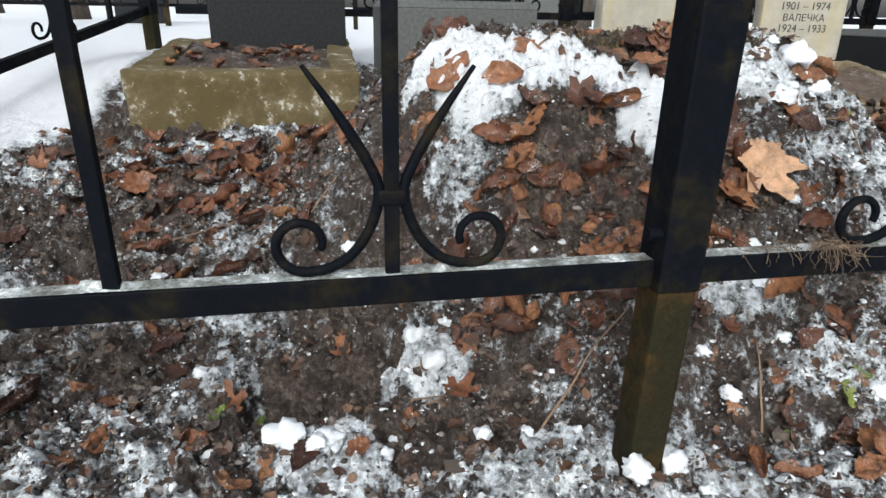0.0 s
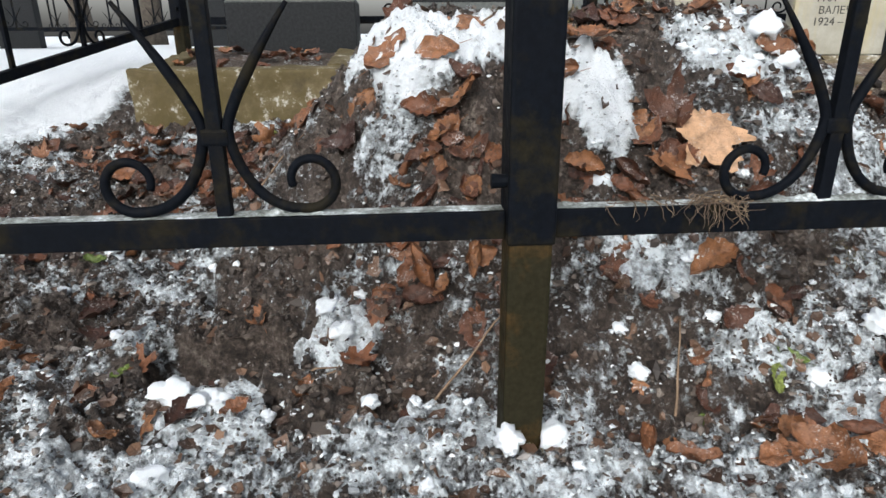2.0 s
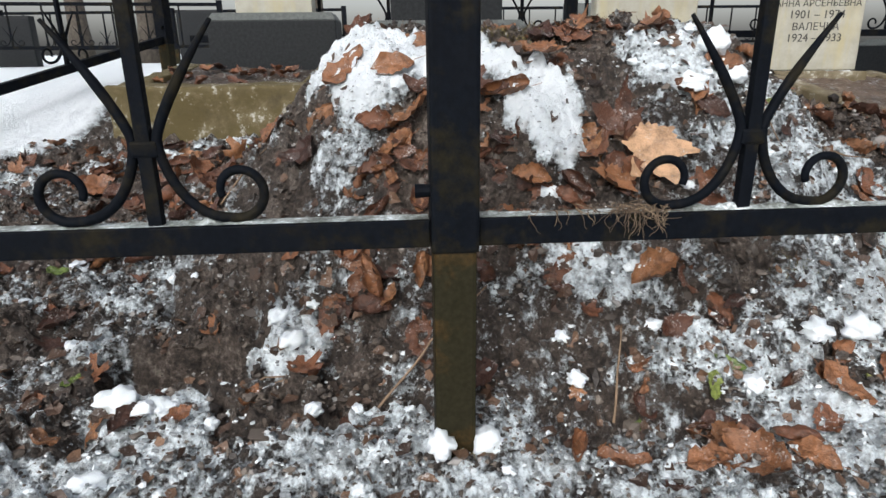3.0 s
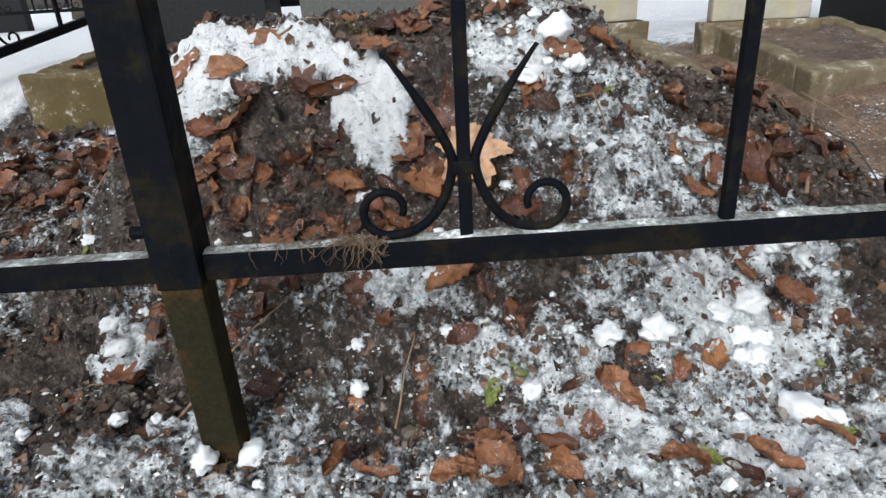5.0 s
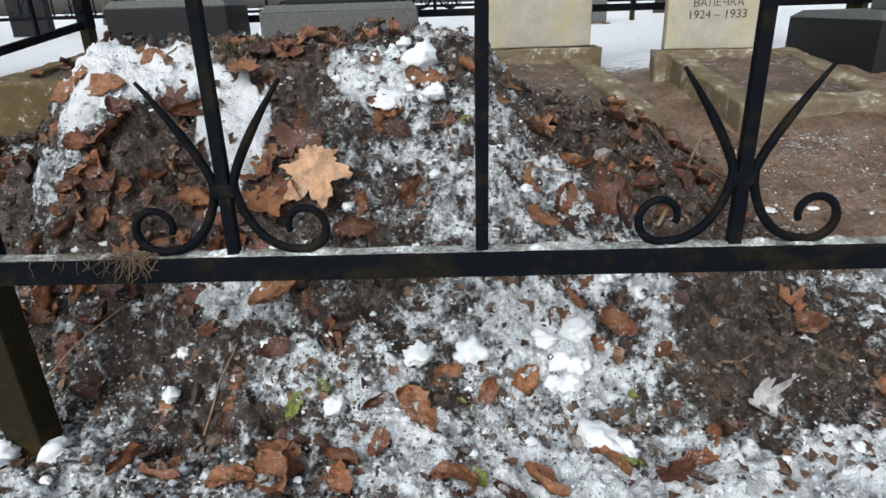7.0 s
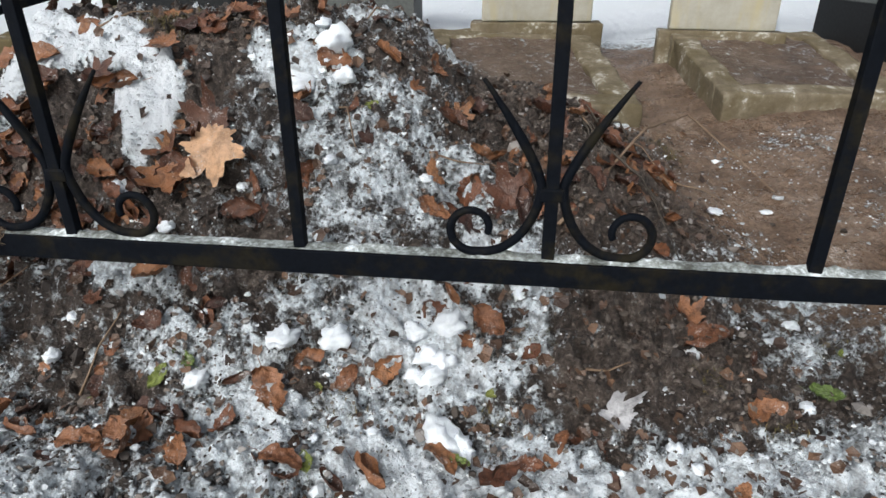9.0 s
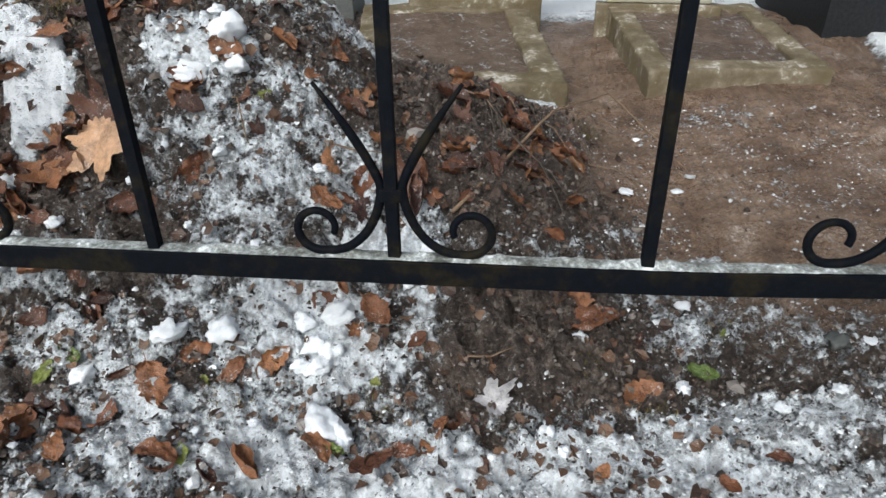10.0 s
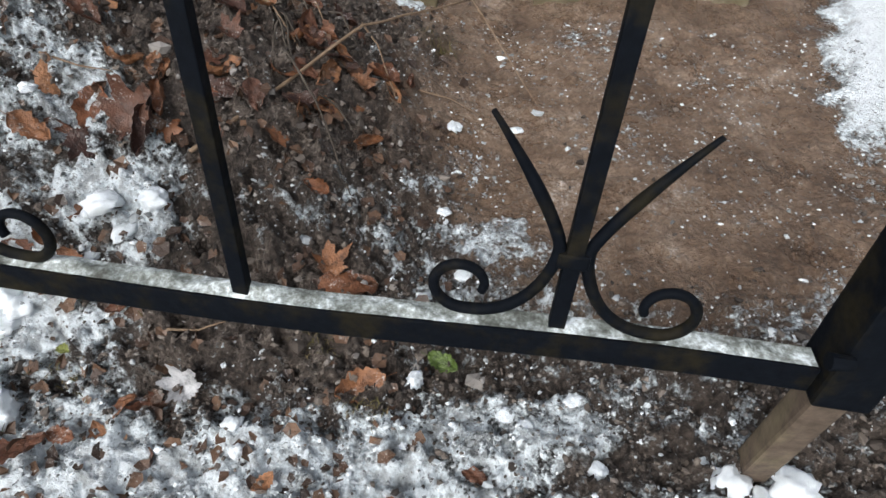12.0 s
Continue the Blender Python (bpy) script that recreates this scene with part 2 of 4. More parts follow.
# ---- terrain ----
def terrain(x, y):
    """The lie of the land without clods: fence line, slope up to the graves, heap of earth, path on the near side."""
    x, y = np.asarray(x, float), np.asarray(y, float)
    z = -0.075 - 0.075 * ss(1.1, 1.9, x) + 0.08 * ss(2.4, 3.2, x)
    z = z + 0.5 * ss(-0.2, 3.2, y) + 0.06 * ss(0.6, -0.6, x) * ss(2.0, 2.8, y)
    z = z - 0.3 * ss(-0.22, -0.75, y)
    along = ss(-0.45, 0.35, x) * (1 - 0.3 * ss(1.4, 1.7, x) - 0.7 * ss(1.8, 2.7, x))
    front = 0.03 * np.sin(x * 5.0) + 0.3 * ss(0.6, 0.0, x)
    across = ss(front, 0.98, y) * (1 - ss(1.05, 2.0, y))
    return z + 0.645 * along * across ** 0.8


def spot(x, y, cx, cy, rx, ry, seed, wob=0.7, turn=0.0):
    """1 inside an uneven oval, 0 outside."""
    c, n = math.cos(turn), math.sin(turn)
    u, v = (x - cx) * c + (y - cy) * n, -(x - cx) * n + (y - cy) * c
    return ss(1.1, 0.75, np.hypot(u / rx, v / ry) + wob * (fbm(x, y, 9, 4, seed) - 0.5))


def snow_field(x, y):
    """The closed snow beyond the graves and beside the fences."""
    f = np.maximum(ss(-1.02, -1.2, x + 0.12 * (fbm(x, y, 5, 3, 14) - 0.5)) * ss(2.9, 3.2, y - 0.95 * x + 0.3 * (fbm(x, y, 6, 3, 13) - 0.5)), ss(2.95, 3.5, y + 0.4 * (fbm(x, y, 4, 3, 17) - 0.5)))
    far = 1.2 * (fbm(x, y, 0.9, 3, 16) - 0.5)
    f = np.maximum(f, np.maximum(ss(-2.0, -2.6, x + 0.6 * far), np.maximum(ss(4.8, 5.6, x + far), ss(-2.6, -3.8, y + far))))
    return np.maximum(f, ss(3.64, 3.82, x - 0.2 * (y - 1.5) + 0.2 * (fbm(x, y, 6, 3, 15) - 0.5)) * ss(0.9, 1.5, y))


def snow_cover(x, y):
    """How much snow lies: 0 bare, 0.5 half thawed grains, 1 closed."""
    x, y = np.asarray(x, float), np.asarray(y, float)
    s = 0.5 + 0.75 * (fbm(x, y, 5.5, 5, 11, 0.6) - 0.5)
    s = s + 0.08 * ss(0.9, 1.3, x) * ss(2.0, 1.7, x) + 0.08 * ss(0.12, -0.05, y)
    s = s - 0.38 * spot(x, y, -0.19, 0.33, 0.26, 0.11, 31) - 0.09 * spot(x, y, 2.17, 0.24, 0.36, 0.24, 32) - 0.34 * spot(x, y, 2.01, 1.01, 0.42, 0.42, 33)
    s = s - 0.08 * spot(x, y, 0.47, 0.44, 0.3, 0.2, 34) - 0.16 * spot(x, y, 0.80, 1.00, 0.6, 0.22, 35) - 0.06 * ss(0.3, -0.1, x)
    s = s - 0.2 * ss(1.25, 1.6, y) * ss(0.1, 0.4, x)
    s = s - 0.075 * spot(x, y, 1.3, 0.75, 0.45, 0.42, 36) - 0.07 * spot(x, y, 0.72, 0.18, 0.35, 0.22, 37) + 0.1 * ss(-0.3, -0.6, x) * ss(0.6, 0.3, y) + 0.07 * ss(-0.1, -0.4, x) * ss(0.5, 0.8, y)
    bare = red_soil(x, y)
    s = s * (1 - bare) + (0.29 + 0.34 * (fbm(x, y, 4, 4, 61) - 0.4)) * bare
    for k, (cx, cy, rx, ry, v) in enumerate(((1.63, 0.26, 0.24, 0.12, 0.74), (1.81, 0.46, 0.16, 0.07, 0.74), (1.29, -0.01, 0.32, 0.1, 0.7), (1.77, -0.04, 0.32, 0.08, 0.78), (2.50, 0.02, 0.4, 0.07, 0.72), (1.99, 0.01, 0.16, 0.1, 0.7),
                                              (0.09, 0.36, 0.1, 0.07, 0.74), (-0.20, 0.14, 0.18, 0.1, 0.72), (-0.40, 0.41, 0.1, 0.08, 0.65), (1.26, 0.06, 0.1, 0.05, 0.76), (2.85, 0.16, 0.18, 0.1, 0.68))):
        s = s + np.maximum(0, v - s) * spot(x, y, cx, cy, rx, ry, 50 + k, 1.5)
    for k, (cx, cy, rx, ry, v) in enumerate(((1.16, 0.81, 0.16, 0.1, 0.75), (1.39, 0.54, 0.2, 0.12, 0.66), (0.81, 0.30, 0.16, 0.07, 0.68), (1.03, 0.15, 0.22, 0.06, 0.64), (2.21, 1.77, 0.14, 0.06, 0.72), (2.64, 0.71, 0.2, 0.07, 0.6), (0.30, 0.05, 0.25, 0.09, 0.68), (-0.35, -0.04, 0.3, 0.1, 0.68), (2.09, -0.13, 0.3, 0.09, 0.72), (2.78, -0.06, 0.3, 0.08, 0.7))):
        s = s + np.maximum(0, v - s) * spot(x, y, cx, cy, rx, ry, 70 + k, 1.5)
    patch = np.maximum(spot(x, y, 0.3, 0.84, 0.2, 0.15, 5, 0.9, -0.3), spot(x, y, 0.68, 0.72, 0.22, 0.11, 6, 0.9, -0.7))
    patch = np.maximum(patch, spot(x, y, 0.78, 0.57, 0.08, 0.09, 7, 0.8))
    patch = np.maximum(patch, spot(x, y, 0.52, 0.87, 0.16, 0.09, 8, 1.0, -0.2))
    patch = patch * (0.9 + 0.4 * (fbm(x, y, 21, 3, 23) - 0.4))
    patch = patch * (1 - 0.9 * spot(x, y, 0.57, 0.7, 0.08, 0.1, 9))
    return np.clip(np.maximum(s, np.maximum(snow_field(x, y), patch)), 0, 1)


def red_soil(x, y):
    x, y = np.asarray(x, float), np.asarray(y, float)
    edge = 0.25 * (fbm(x, y, 3, 3, 21) - 0.5)
    r = ss(2.25, 2.6, x + edge + 0.1 * (y - 0.9)) * ss(0.3, 0.75, y + edge - 0.35 * ss(2.9, 2.3, x))
    r = np.maximum(r, ss(1.5, 1.75, y) * ss(1.15, 1.4, x))
    return r * (1 - ss(3.3, 4.0, y)) * (1 - ss(3.7, 4.3, x + 2 * edge))


def height(x, y):
    """Terrain with its clods and the thickness of the snow."""
    x, y = np.asarray(x, float), np.asarray(y, float)
    smoothness = 1 - 0.75 * red_soil(x, y)
    near = ss(9, 4, np.abs(y)) * ss(9, 4, np.abs(x - 1))
    s = snow_cover(x, y)
    field = snow_field(x, y)
    lumps = 0.05 * (fbm(x, y, 7, 3, 3) - 0.5) + 0.1 * (fbm(x, y, 20, 3, 8, 0.7) - 0.5) - 0.12 * spot(x, y, -0.19, 0.33, 0.2, 0.08, 31)
    lumps = lumps + (0.05 * (fbm(x, y, 17, 3, 18) - 0.5) - 0.09 * np.abs(fbm(x, y, 29, 2, 19) - 0.5)) * ss(0.65, 0.4, s)
    lumps = lumps + 0.05 * spot(x, y, 1.16, 0.82, 0.13, 0.09, 51) + 0.026 * (fbm(x, y, 68, 2, 9, 0.6) - 0.5)
    lumps = lumps * (1 - 0.8 * field) * smoothness + 0.02 * (fbm(x, y, 4, 2, 2) - 0.5)
    return terrain(x, y) + lumps * near + 0.022 * ss(0.6, 0.9, s) * near


def spread(lo, a, b, hi, fine, coarse):
    mids = np.arange(a, b + fine / 2, fine)
    out = [b]
    step = fine
    while out[-1] < hi:
        step *= coarse
        out.append(out[-1] + step)
    back = [a]
    step = fine
    while back[-1] > lo:
        step *= coarse
        back.append(back[-1] - step)
    return np.array(back[:0:-1] + list(mids) + out[1:])


def ground():
    xs, ys = spread(-2500, -1.2, 3.9, 2500, 0.0068, 1.07), spread(-2500, -0.25, 1.75, 2500, 0.0068, 1.05)
    gx, gy = np.meshgrid(xs, ys)
    z = height(gx, gy)
    nx, ny = len(xs), len(ys)
    co = np.stack([gx, gy, z], -1).reshape(-1, 3)
    i = np.arange(nx * ny).reshape(ny, nx)
    quads = np.stack([i[:-1, :-1], i[:-1, 1:], i[1:, 1:], i[1:, :-1]], -1).reshape(-1, 4)
    me = bpy.data.meshes.new("ground")
    me.vertices.add(len(co))
    me.vertices.foreach_set("co", co.ravel())
    me.loops.add(quads.size)
    me.loops.foreach_set("vertex_index", quads.ravel().astype(np.int32))
    me.polygons.add(len(quads))
    me.polygons.foreach_set("loop_start", np.arange(0, quads.size, 4, dtype=np.int32))
    me.polygons.foreach_set("use_smooth", np.ones(len(quads), bool))
    me.update(calc_edges=True)
    for name, fn in (("snow", snow_cover), ("red", red_soil)):
        me.attributes.new(name, "FLOAT", "POINT").data.foreach_set("value", fn(gx, gy).ravel().astype(np.float32))
    me.materials.append(GROUND)
    return tagged(new("ground", me), "trampled brown soil with leaf litter and thawing snow", "ground", kind="structure")


ground()


# ---- the iron fences ----
S, RAIL = 0.463, 0.388


def scroll_bm(side):
    """One half of the ornament: a pointed horn, the neck at the bar, and a curl over the rail. Base at the rail's top."""
    pts, rad = [], []
    for k in range(15):
        t = k / 14
        pts.append((side * (0.019 + 0.104 * (1 - t) ** 1.25), 0, 0.318 - 0.178 * t))
        rad.append(0.0035 + 0.0052 * min(1, t * 1.9))
    for k in range(1, 11):
        t = k / 11
        pts.append((side * (0.018 + 0.106 * t ** 1.7), 0, 0.14 - 0.131 * math.sin(t * math.pi / 2)))
        rad.append(0.0087)
    for k in range(27):
        t = k / 26
        a = -1.72 + t * 5.2
        r = 0.046 - 0.018 * t
        pts.append((side * (0.137 + r * math.cos(a)), 0, 0.054 + r * math.sin(a)))
        rad.append(0.0087 - 0.002 * t)
    bm = bmesh.new()
    return sweep(bm, pts, rad, 8)


SCROLLS = {}


def level(x, z):
    return 0.0


def climbing(x, z):
    """A fence that follows the slope up to the graves."""
    return 0.19 * x


def bowed(x):
    return 0.03 * float(ss(2.3, 3.0, x))


def kicked(x):
    """How far a post's foot has been pushed back, for each metre below the rail."""
    return (0.16, 0.3) if x > 3 else (0.0, 0.02)


def fence_run(name, label, start, posts, spans, pose_m, seed, tall=1.02, rail_z=RAIL, ground_z=-0.3, sag=level, bow=lambda x: 0.0, kick=lambda x: (0.0, 0.0), size=lambda x: 0.85):
    """A run of railing along local x. posts: their x; spans: (x, 'bar' or 'ornament')."""
    rng = random.Random(seed)
    root = thing(name, label, "fence", at=pose_m)
    a, b = start
    for z, n in ((rail_z - 0.024, "bottom_rail"), (tall - 0.06, "top_rail")):
        edges = [a] + sorted(posts) + [b]
        for p, q in zip(edges, edges[1:]):
            if q - p > 0.1:
                lo = p + (0.041 if p in posts else 0)
                hi = q - (0.041 if q in posts else 0)
                bm = box(bmesh.new(), (lo, -0.02, z - 0.024), (hi, 0.02, z + 0.024), 0.003)
                for k in range(1, 16):
                    bmesh.ops.bisect_plane(bm, geom=bm.verts[:] + bm.edges[:] + bm.faces[:], plane_co=(lo + (hi - lo) * k / 16, 0, 0), plane_no=(1, 0, 0))
                for v in bm.verts:
                    v.co.z += sag(v.co.x, v.co.z)
                    v.co.y += bow(v.co.x)
                part(n, bm, IRON, root)
    for x in posts:
        dy = bow(x)
        post = part("post", box(bmesh.new(), (x - 0.04, dy - 0.04, rail_z + sag(x, 0) - 0.055), (x + 0.04, dy + 0.04, tall + sag(x, 0)), 0.006), IRON, root)
        stake = kick(x)[1] > 0.1
        hw = 0.027 if stake else 0.037
        leg = box(bmesh.new(), (x - hw, dy - hw, ground_z + sag(x, 0)), (x + hw, dy + hw, rail_z + sag(x, 0) - 0.05), 0.008)
        for v in leg.verts:
            v.co.x += kick(x)[0] * (rail_z - 0.05 - v.co.z)
            v.co.y += kick(x)[1] * (rail_z - 0.05 - v.co.z)
        part("post_leg", leg, WOODLEG if stake else LEG, post, "bare brown slanting stake" if stake else "rusty olive-brown post leg")
        lug = bmesh.new()
        bmesh.ops.create_cone(lug, cap_ends=True, segments=10, radius1=0.012, radius2=0.01, depth=0.03, matrix=Matrix.Translation((x - 0.05, -0.02, rail_z + sag(x, 0) + 0.05)) @ Matrix.Rotation(radians(90), 4, "Y"))
        part("bolt", lug, IRON, post)
    for x, kind in spans:
        tilt = rng.uniform(-0.006, 0.006)
        bar = bmesh.new()
        box(bar, (x - 0.0115, -0.0095, rail_z - 0.004), (x + 0.0115, 0.0095, tall - 0.08), 0.002)
        for v in bar.verts:
            v.co.x += tilt * (v.co.z - rail_z)
            v.co.z += sag(x, 0)
            v.co.y += bow(x)
        part("bar", bar, IRON, root)
        if kind == "ornament":
            for side in (-1, 1):
                if side not in SCROLLS:
                    me = bpy.data.meshes.new("scroll")
                    bm = scroll_bm(side)
                    bm.to_mesh(me)
                    bm.free()
                    for p in me.polygons:
                        p.use_smooth = True
                    me.materials.append(IRON)
                    SCROLLS[side] = me
                sc = new("scroll", SCROLLS[side])
                sc.parent = root
                sc.location = (x, bow(x), rail_z + sag(x, 0))
                sc.scale = (size(x),) * 3
            dz, dy = rail_z + sag(x, 0), bow(x)
            part("collar", box(bmesh.new(), (x - 0.021, dy - 0.0115, dz + 0.112), (x + 0.021, dy + 0.0115, dz + 0.138), 0.005), IRON, root)
    return root


def alternating(a, n, step, first):
    kinds = ["ornament", "bar"]
    return [(a + k * step, kinds[(k + first) % 2]) for k in range(n)]


front_spans = [(-2.3, "bar"), (-1.84, "ornament"), (-1.38, "bar"), (-0.91, "ornament"), (-0.45, "bar"), (-0.035, "ornament"), (0.957, "ornament"), (1.421, "bar"), (1.883, "ornament"), (2.337, "bar"), (2.785, "ornament")]
fence_run("front_fence", "low black wrought iron grave fence with scroll ornaments", (-2.6, 3.185), (-2.6, 0.453, 3.185), front_spans, pose(0, 0, 0), 1, ground_z=-0.4, bow=bowed, kick=kicked, size=lambda x: 1.0)

LEFT = pose(-2.15, 0.1, -0.27, 0, 0, 73.1)
fence_run("side_fence", "black wrought iron grave fence standing in deep snow", (0, 3.45), (0.0, 3.45), alternating(0.28, 7, S, 1), LEFT, 2, ground_z=-0.05, sag=climbing)
REAR = pose(-1.0, 3.45, 0.385, 0, 0, 2)
fence_run("rear_fence", "black wrought iron grave fence behind the headstones", (0, 7.4), (2.6, 5.2, 7.4), [p for p in alternating(0.4, 15, S, 0)], REAR, 3, ground_z=-0.1)


# ---- graves ----
def kerb(name, label, corners, top_front, top_back, width, deep, seed, mat=CONCRETE):
    """A concrete kerb: front beam, two side beams, rear beam. corners: (x0, x1, y0, y1), in its own pose."""
    x0, x1, y0, y1, m = corners
    root = thing(name, label, "grave kerb", "concrete grave kerbs", at=m)
    lean = (top_back - top_front) / (y1 - y0)
    beams = [("front_beam", (x0, y0), (x1, y0 + width)), ("side_beam", (x0, y0 + width + 0.003), (x0 + width, y1 - width)),
             ("side_beam", (x1 - width, y0 + width + 0.003), (x1, y1 - width)), ("rear_beam", (x0, y1 - width + 0.003), (x1, y1))]
    for k, (n, lo, hi) in enumerate(beams):
        bm = worn_box((*lo, -deep), (*hi, 0.0), 0.03, 0.011, 0.012, seed + k)
        for v in bm.verts:
            v.co.z += top_front + lean * (v.co.y - y0)
        smooth(part(n, bm, mat, root))
    return root


def fill_bed(name, label, corners, z_front, z_back, seed, red=0.55):
    x0, x1, y0, y1, m = corners
    bm = bmesh.new()
    bmesh.ops.create_grid(bm, x_segments=60, y_segments=90, size=0.5)
    for v in bm.verts:
        v.co.x, v.co.y = x0 + (v.co.x + 0.5) * (x1 - x0), y0 + (v.co.y + 0.5) * (y1 - y0)
        v.co.z = z_front + (z_back - z_front) * (v.co.y - y0) / (y1 - y0) + 0.05 * float(fbm(v.co.x, v.co.y, 9, 5, seed, 0.6) - 0.5)
    ob = smooth(part(name, bm, GROUND))
    ob.matrix_world = m
    n = len(ob.data.vertices)
    ob.data.attributes.new("snow", "FLOAT", "POINT").data.foreach_set("value", np.full(n, 0.4, np.float32))
    ob.data.attributes.new("red", "FLOAT", "POINT").data.foreach_set("value", np.full(n, red, np.float32))
    return tagged(ob, label, "soil bed", kind="structure")


KA = (-0.5, 0.5, 0.0, 1.15, pose(-0.46, 1.98, 0, 0, 0, 0))
kerb("grave_kerb", "tall mossy concrete grave kerb filled with soil", KA, 0.512, 0.6, 0.13, 0.45, 1)
fill_bed("soil_bed", "leaf-strewn brown soil inside the kerb", (-0.42, 0.42, 0.1, 1.08, KA[4]), 0.49, 0.585, 4, 0.1)
KB = (0.0, 0.95, 0.0, 1.2, pose(1.42, 1.64, 0, 0, 0, 9))
kerb("grave_kerb", "low sunken concrete grave kerb round bare soil", KB, 0.30, 0.5, 0.14, 0.3, 7, PALE_CONCRETE)
fill_bed("soil_bed", "bare red-brown soil inside the kerb", (0.08, 0.88, 0.1, 1.12, KB[4]), 0.275, 0.47, 5)
KC = (0.0, 0.82, 0.0, 0.95, pose(2.717, 1.88, 0, 0, 0, 5))
kerb("grave_kerb", "mossy concrete grave kerb before a lettered headstone", KC, 0.335, 0.505, 0.12, 0.35, 13, PALE_CONCRETE)
fill_bed("soil_bed", "brown soil with thawing snow inside the kerb", (0.06, 0.76, 0.06, 0.9, KC[4]), 0.31, 0.48, 6)


def lettering(root, lines, size, top, front):
    for text, dz, sz in lines:
        cu = bpy.data.curves.new("inscription", "FONT")
        cu.body, cu.size, cu.align_x, cu.extrude = text, sz, "CENTER", 0.001
        tmp = bpy.data.objects.new("inscription", cu)
        scene.collection.objects.link(tmp)
        bpy.context.view_layer.update()
        me = bpy.data.meshes.new_from_object(tmp.evaluated_get(bpy.context.evaluated_depsgraph_get()))
        bpy.data.objects.remove(tmp)
        xs = np.array([v.co.x for v in me.vertices])
        polys = sorted(((min(xs[v] for v in p.vertices), max(xs[v] for v in p.vertices), p) for p in me.polygons), key=lambda q: q[0])
        groups, reach = [], -9.0
        for lo, hi, p in polys:
            if lo > reach + 0.0006:
                groups.append([])
            groups[-1].append(p)
            reach = max(reach, hi)
        for g in groups:
            used = sorted({v for p in g for v in p.vertices})
            at = {v: k for k, v in enumerate(used)}
            ob = mesh_from("letter", [me.vertices[v].co for v in used], [[at[v] for v in p.vertices] for p in g], LETTER, root)
            ob.matrix_local = Matrix.Translation((0, front - 0.002, top - dz)) @ Matrix.Rotation(radians(90), 4, "X")
        bpy.data.meshes.remove(me)


def headstone(label, m, w, d, h, mat, seed):
    root = thing("headstone", label, "headstone", "headstones", at=m)
    smooth(part("slab", worn_box((-w / 2, 0, 0.0), (w / 2, d, h), 0.06, 0.0025, 0.01, seed), mat, root))
    smooth(part("plinth", worn_box((-w * 0.6, -0.04, -0.25), (w * 0.6, d + 0.04, -0.003), 0.05, 0.006, 0.012, seed + 2), PALE_CONCRETE, root))
    return root


text_stone = headstone("stained pale marble headstone with engraved names and dates", pose(2.91, 2.78, 0.515, -2, 0, -6), 0.56, 0.1, 0.75, MARBLE, 3)
lettering(text_stone, [("1896 – 1955", 0.0, 0.066), ("АННА АРСЕНЬЕВНА", 0.067, 0.052), ("1901 – 1974", 0.134, 0.066), ("ВАЛЕЧКА", 0.202, 0.06), ("1924 – 1933", 0.268, 0.066)], 0.05, 0.438, 0.0)
headstone("plain stained pale marble headstone", pose(1.885, 2.86, 0.545, 0, 0, 3), 0.64, 0.11, 0.8, MARBLE, 9)


def monument(label, m, base, base_mat, ledge_mat, stele, stele_mat):
    root = thing("grave_monument", label, "grave monument", at=m)
    w, d, h = base
    part("base", box(bmesh.new(), (-w / 2, 0, -0.25), (w / 2, d, h - 0.045), 0.006), base_mat, root)
    bm = box(bmesh.new(), (-w / 2, 0, h - 0.045), (w / 2, d, h), 0.004)
    for v in bm.verts:
        if v.co.z > h - 0.02:
            v.co.x *= 0.93
            v.co.y = d / 2 + (v.co.y - d / 2) * 0.85
    part("ledge", bm, ledge_mat, root)
    sw, sd, sh = stele
    part("stele", box(bmesh.new(), (-sw / 2, d / 2 - sd / 2, h), (sw / 2, d / 2 + sd / 2, h + sh), 0.008), stele_mat, root)
    return root


monument("black granite grave base carrying a pale stone", pose(-0.35, 2.86, 0.61, 0, 0, 0), (0.74, 0.42, 0.27), GRANITE, GREYSTONE, (0.45, 0.18, 0.8), MARBLE)
monument("grey granite plinth carrying a black stele", pose(0.69, 2.85, 0.57, 0, 0, 2), (0.94, 0.4, 0.26), GREYSTONE, GREYSTONE, (0.68, 0.14, 0.8), GRANITE)
monument("dark granite grave base beside the lettered headstone", pose(4.2, 2.55, 0.37, 0, 0, 3), (1.0, 0.9, 0.33), GRANITE, GREYSTONE, (0.4, 0.2, 0.7), GREYSTONE)


# ---- small things ----
def ico(n):
    bm = bmesh.new()
    bmesh.ops.create_icosphere(bm, subdivisions=n, radius=1.0)
    v = np.array([p.co[:] for p in bm.verts])
    f = np.array([[q.index for q in p.verts] for p in bm.faces])
    bm.free()
    return v, f


def fast_mesh(name, co, tris, mat, flat=False):
    me = bpy.data.meshes.new(name)
    me.vertices.add(len(co))
    me.vertices.foreach_set("co", np.asarray(co, np.float32).ravel())
    me.loops.add(tris.size)
    me.loops.foreach_set("vertex_index", tris.ravel().astype(np.int32))
    me.polygons.add(len(tris))
    me.polygons.foreach_set("loop_start", np.arange(0, tris.size, tris.shape[1], dtype=np.int32))
    me.polygons.foreach_set("use_smooth", np.full(len(tris), not flat))
    me.update(calc_edges=True)
    me.materials.append(mat)
    return me


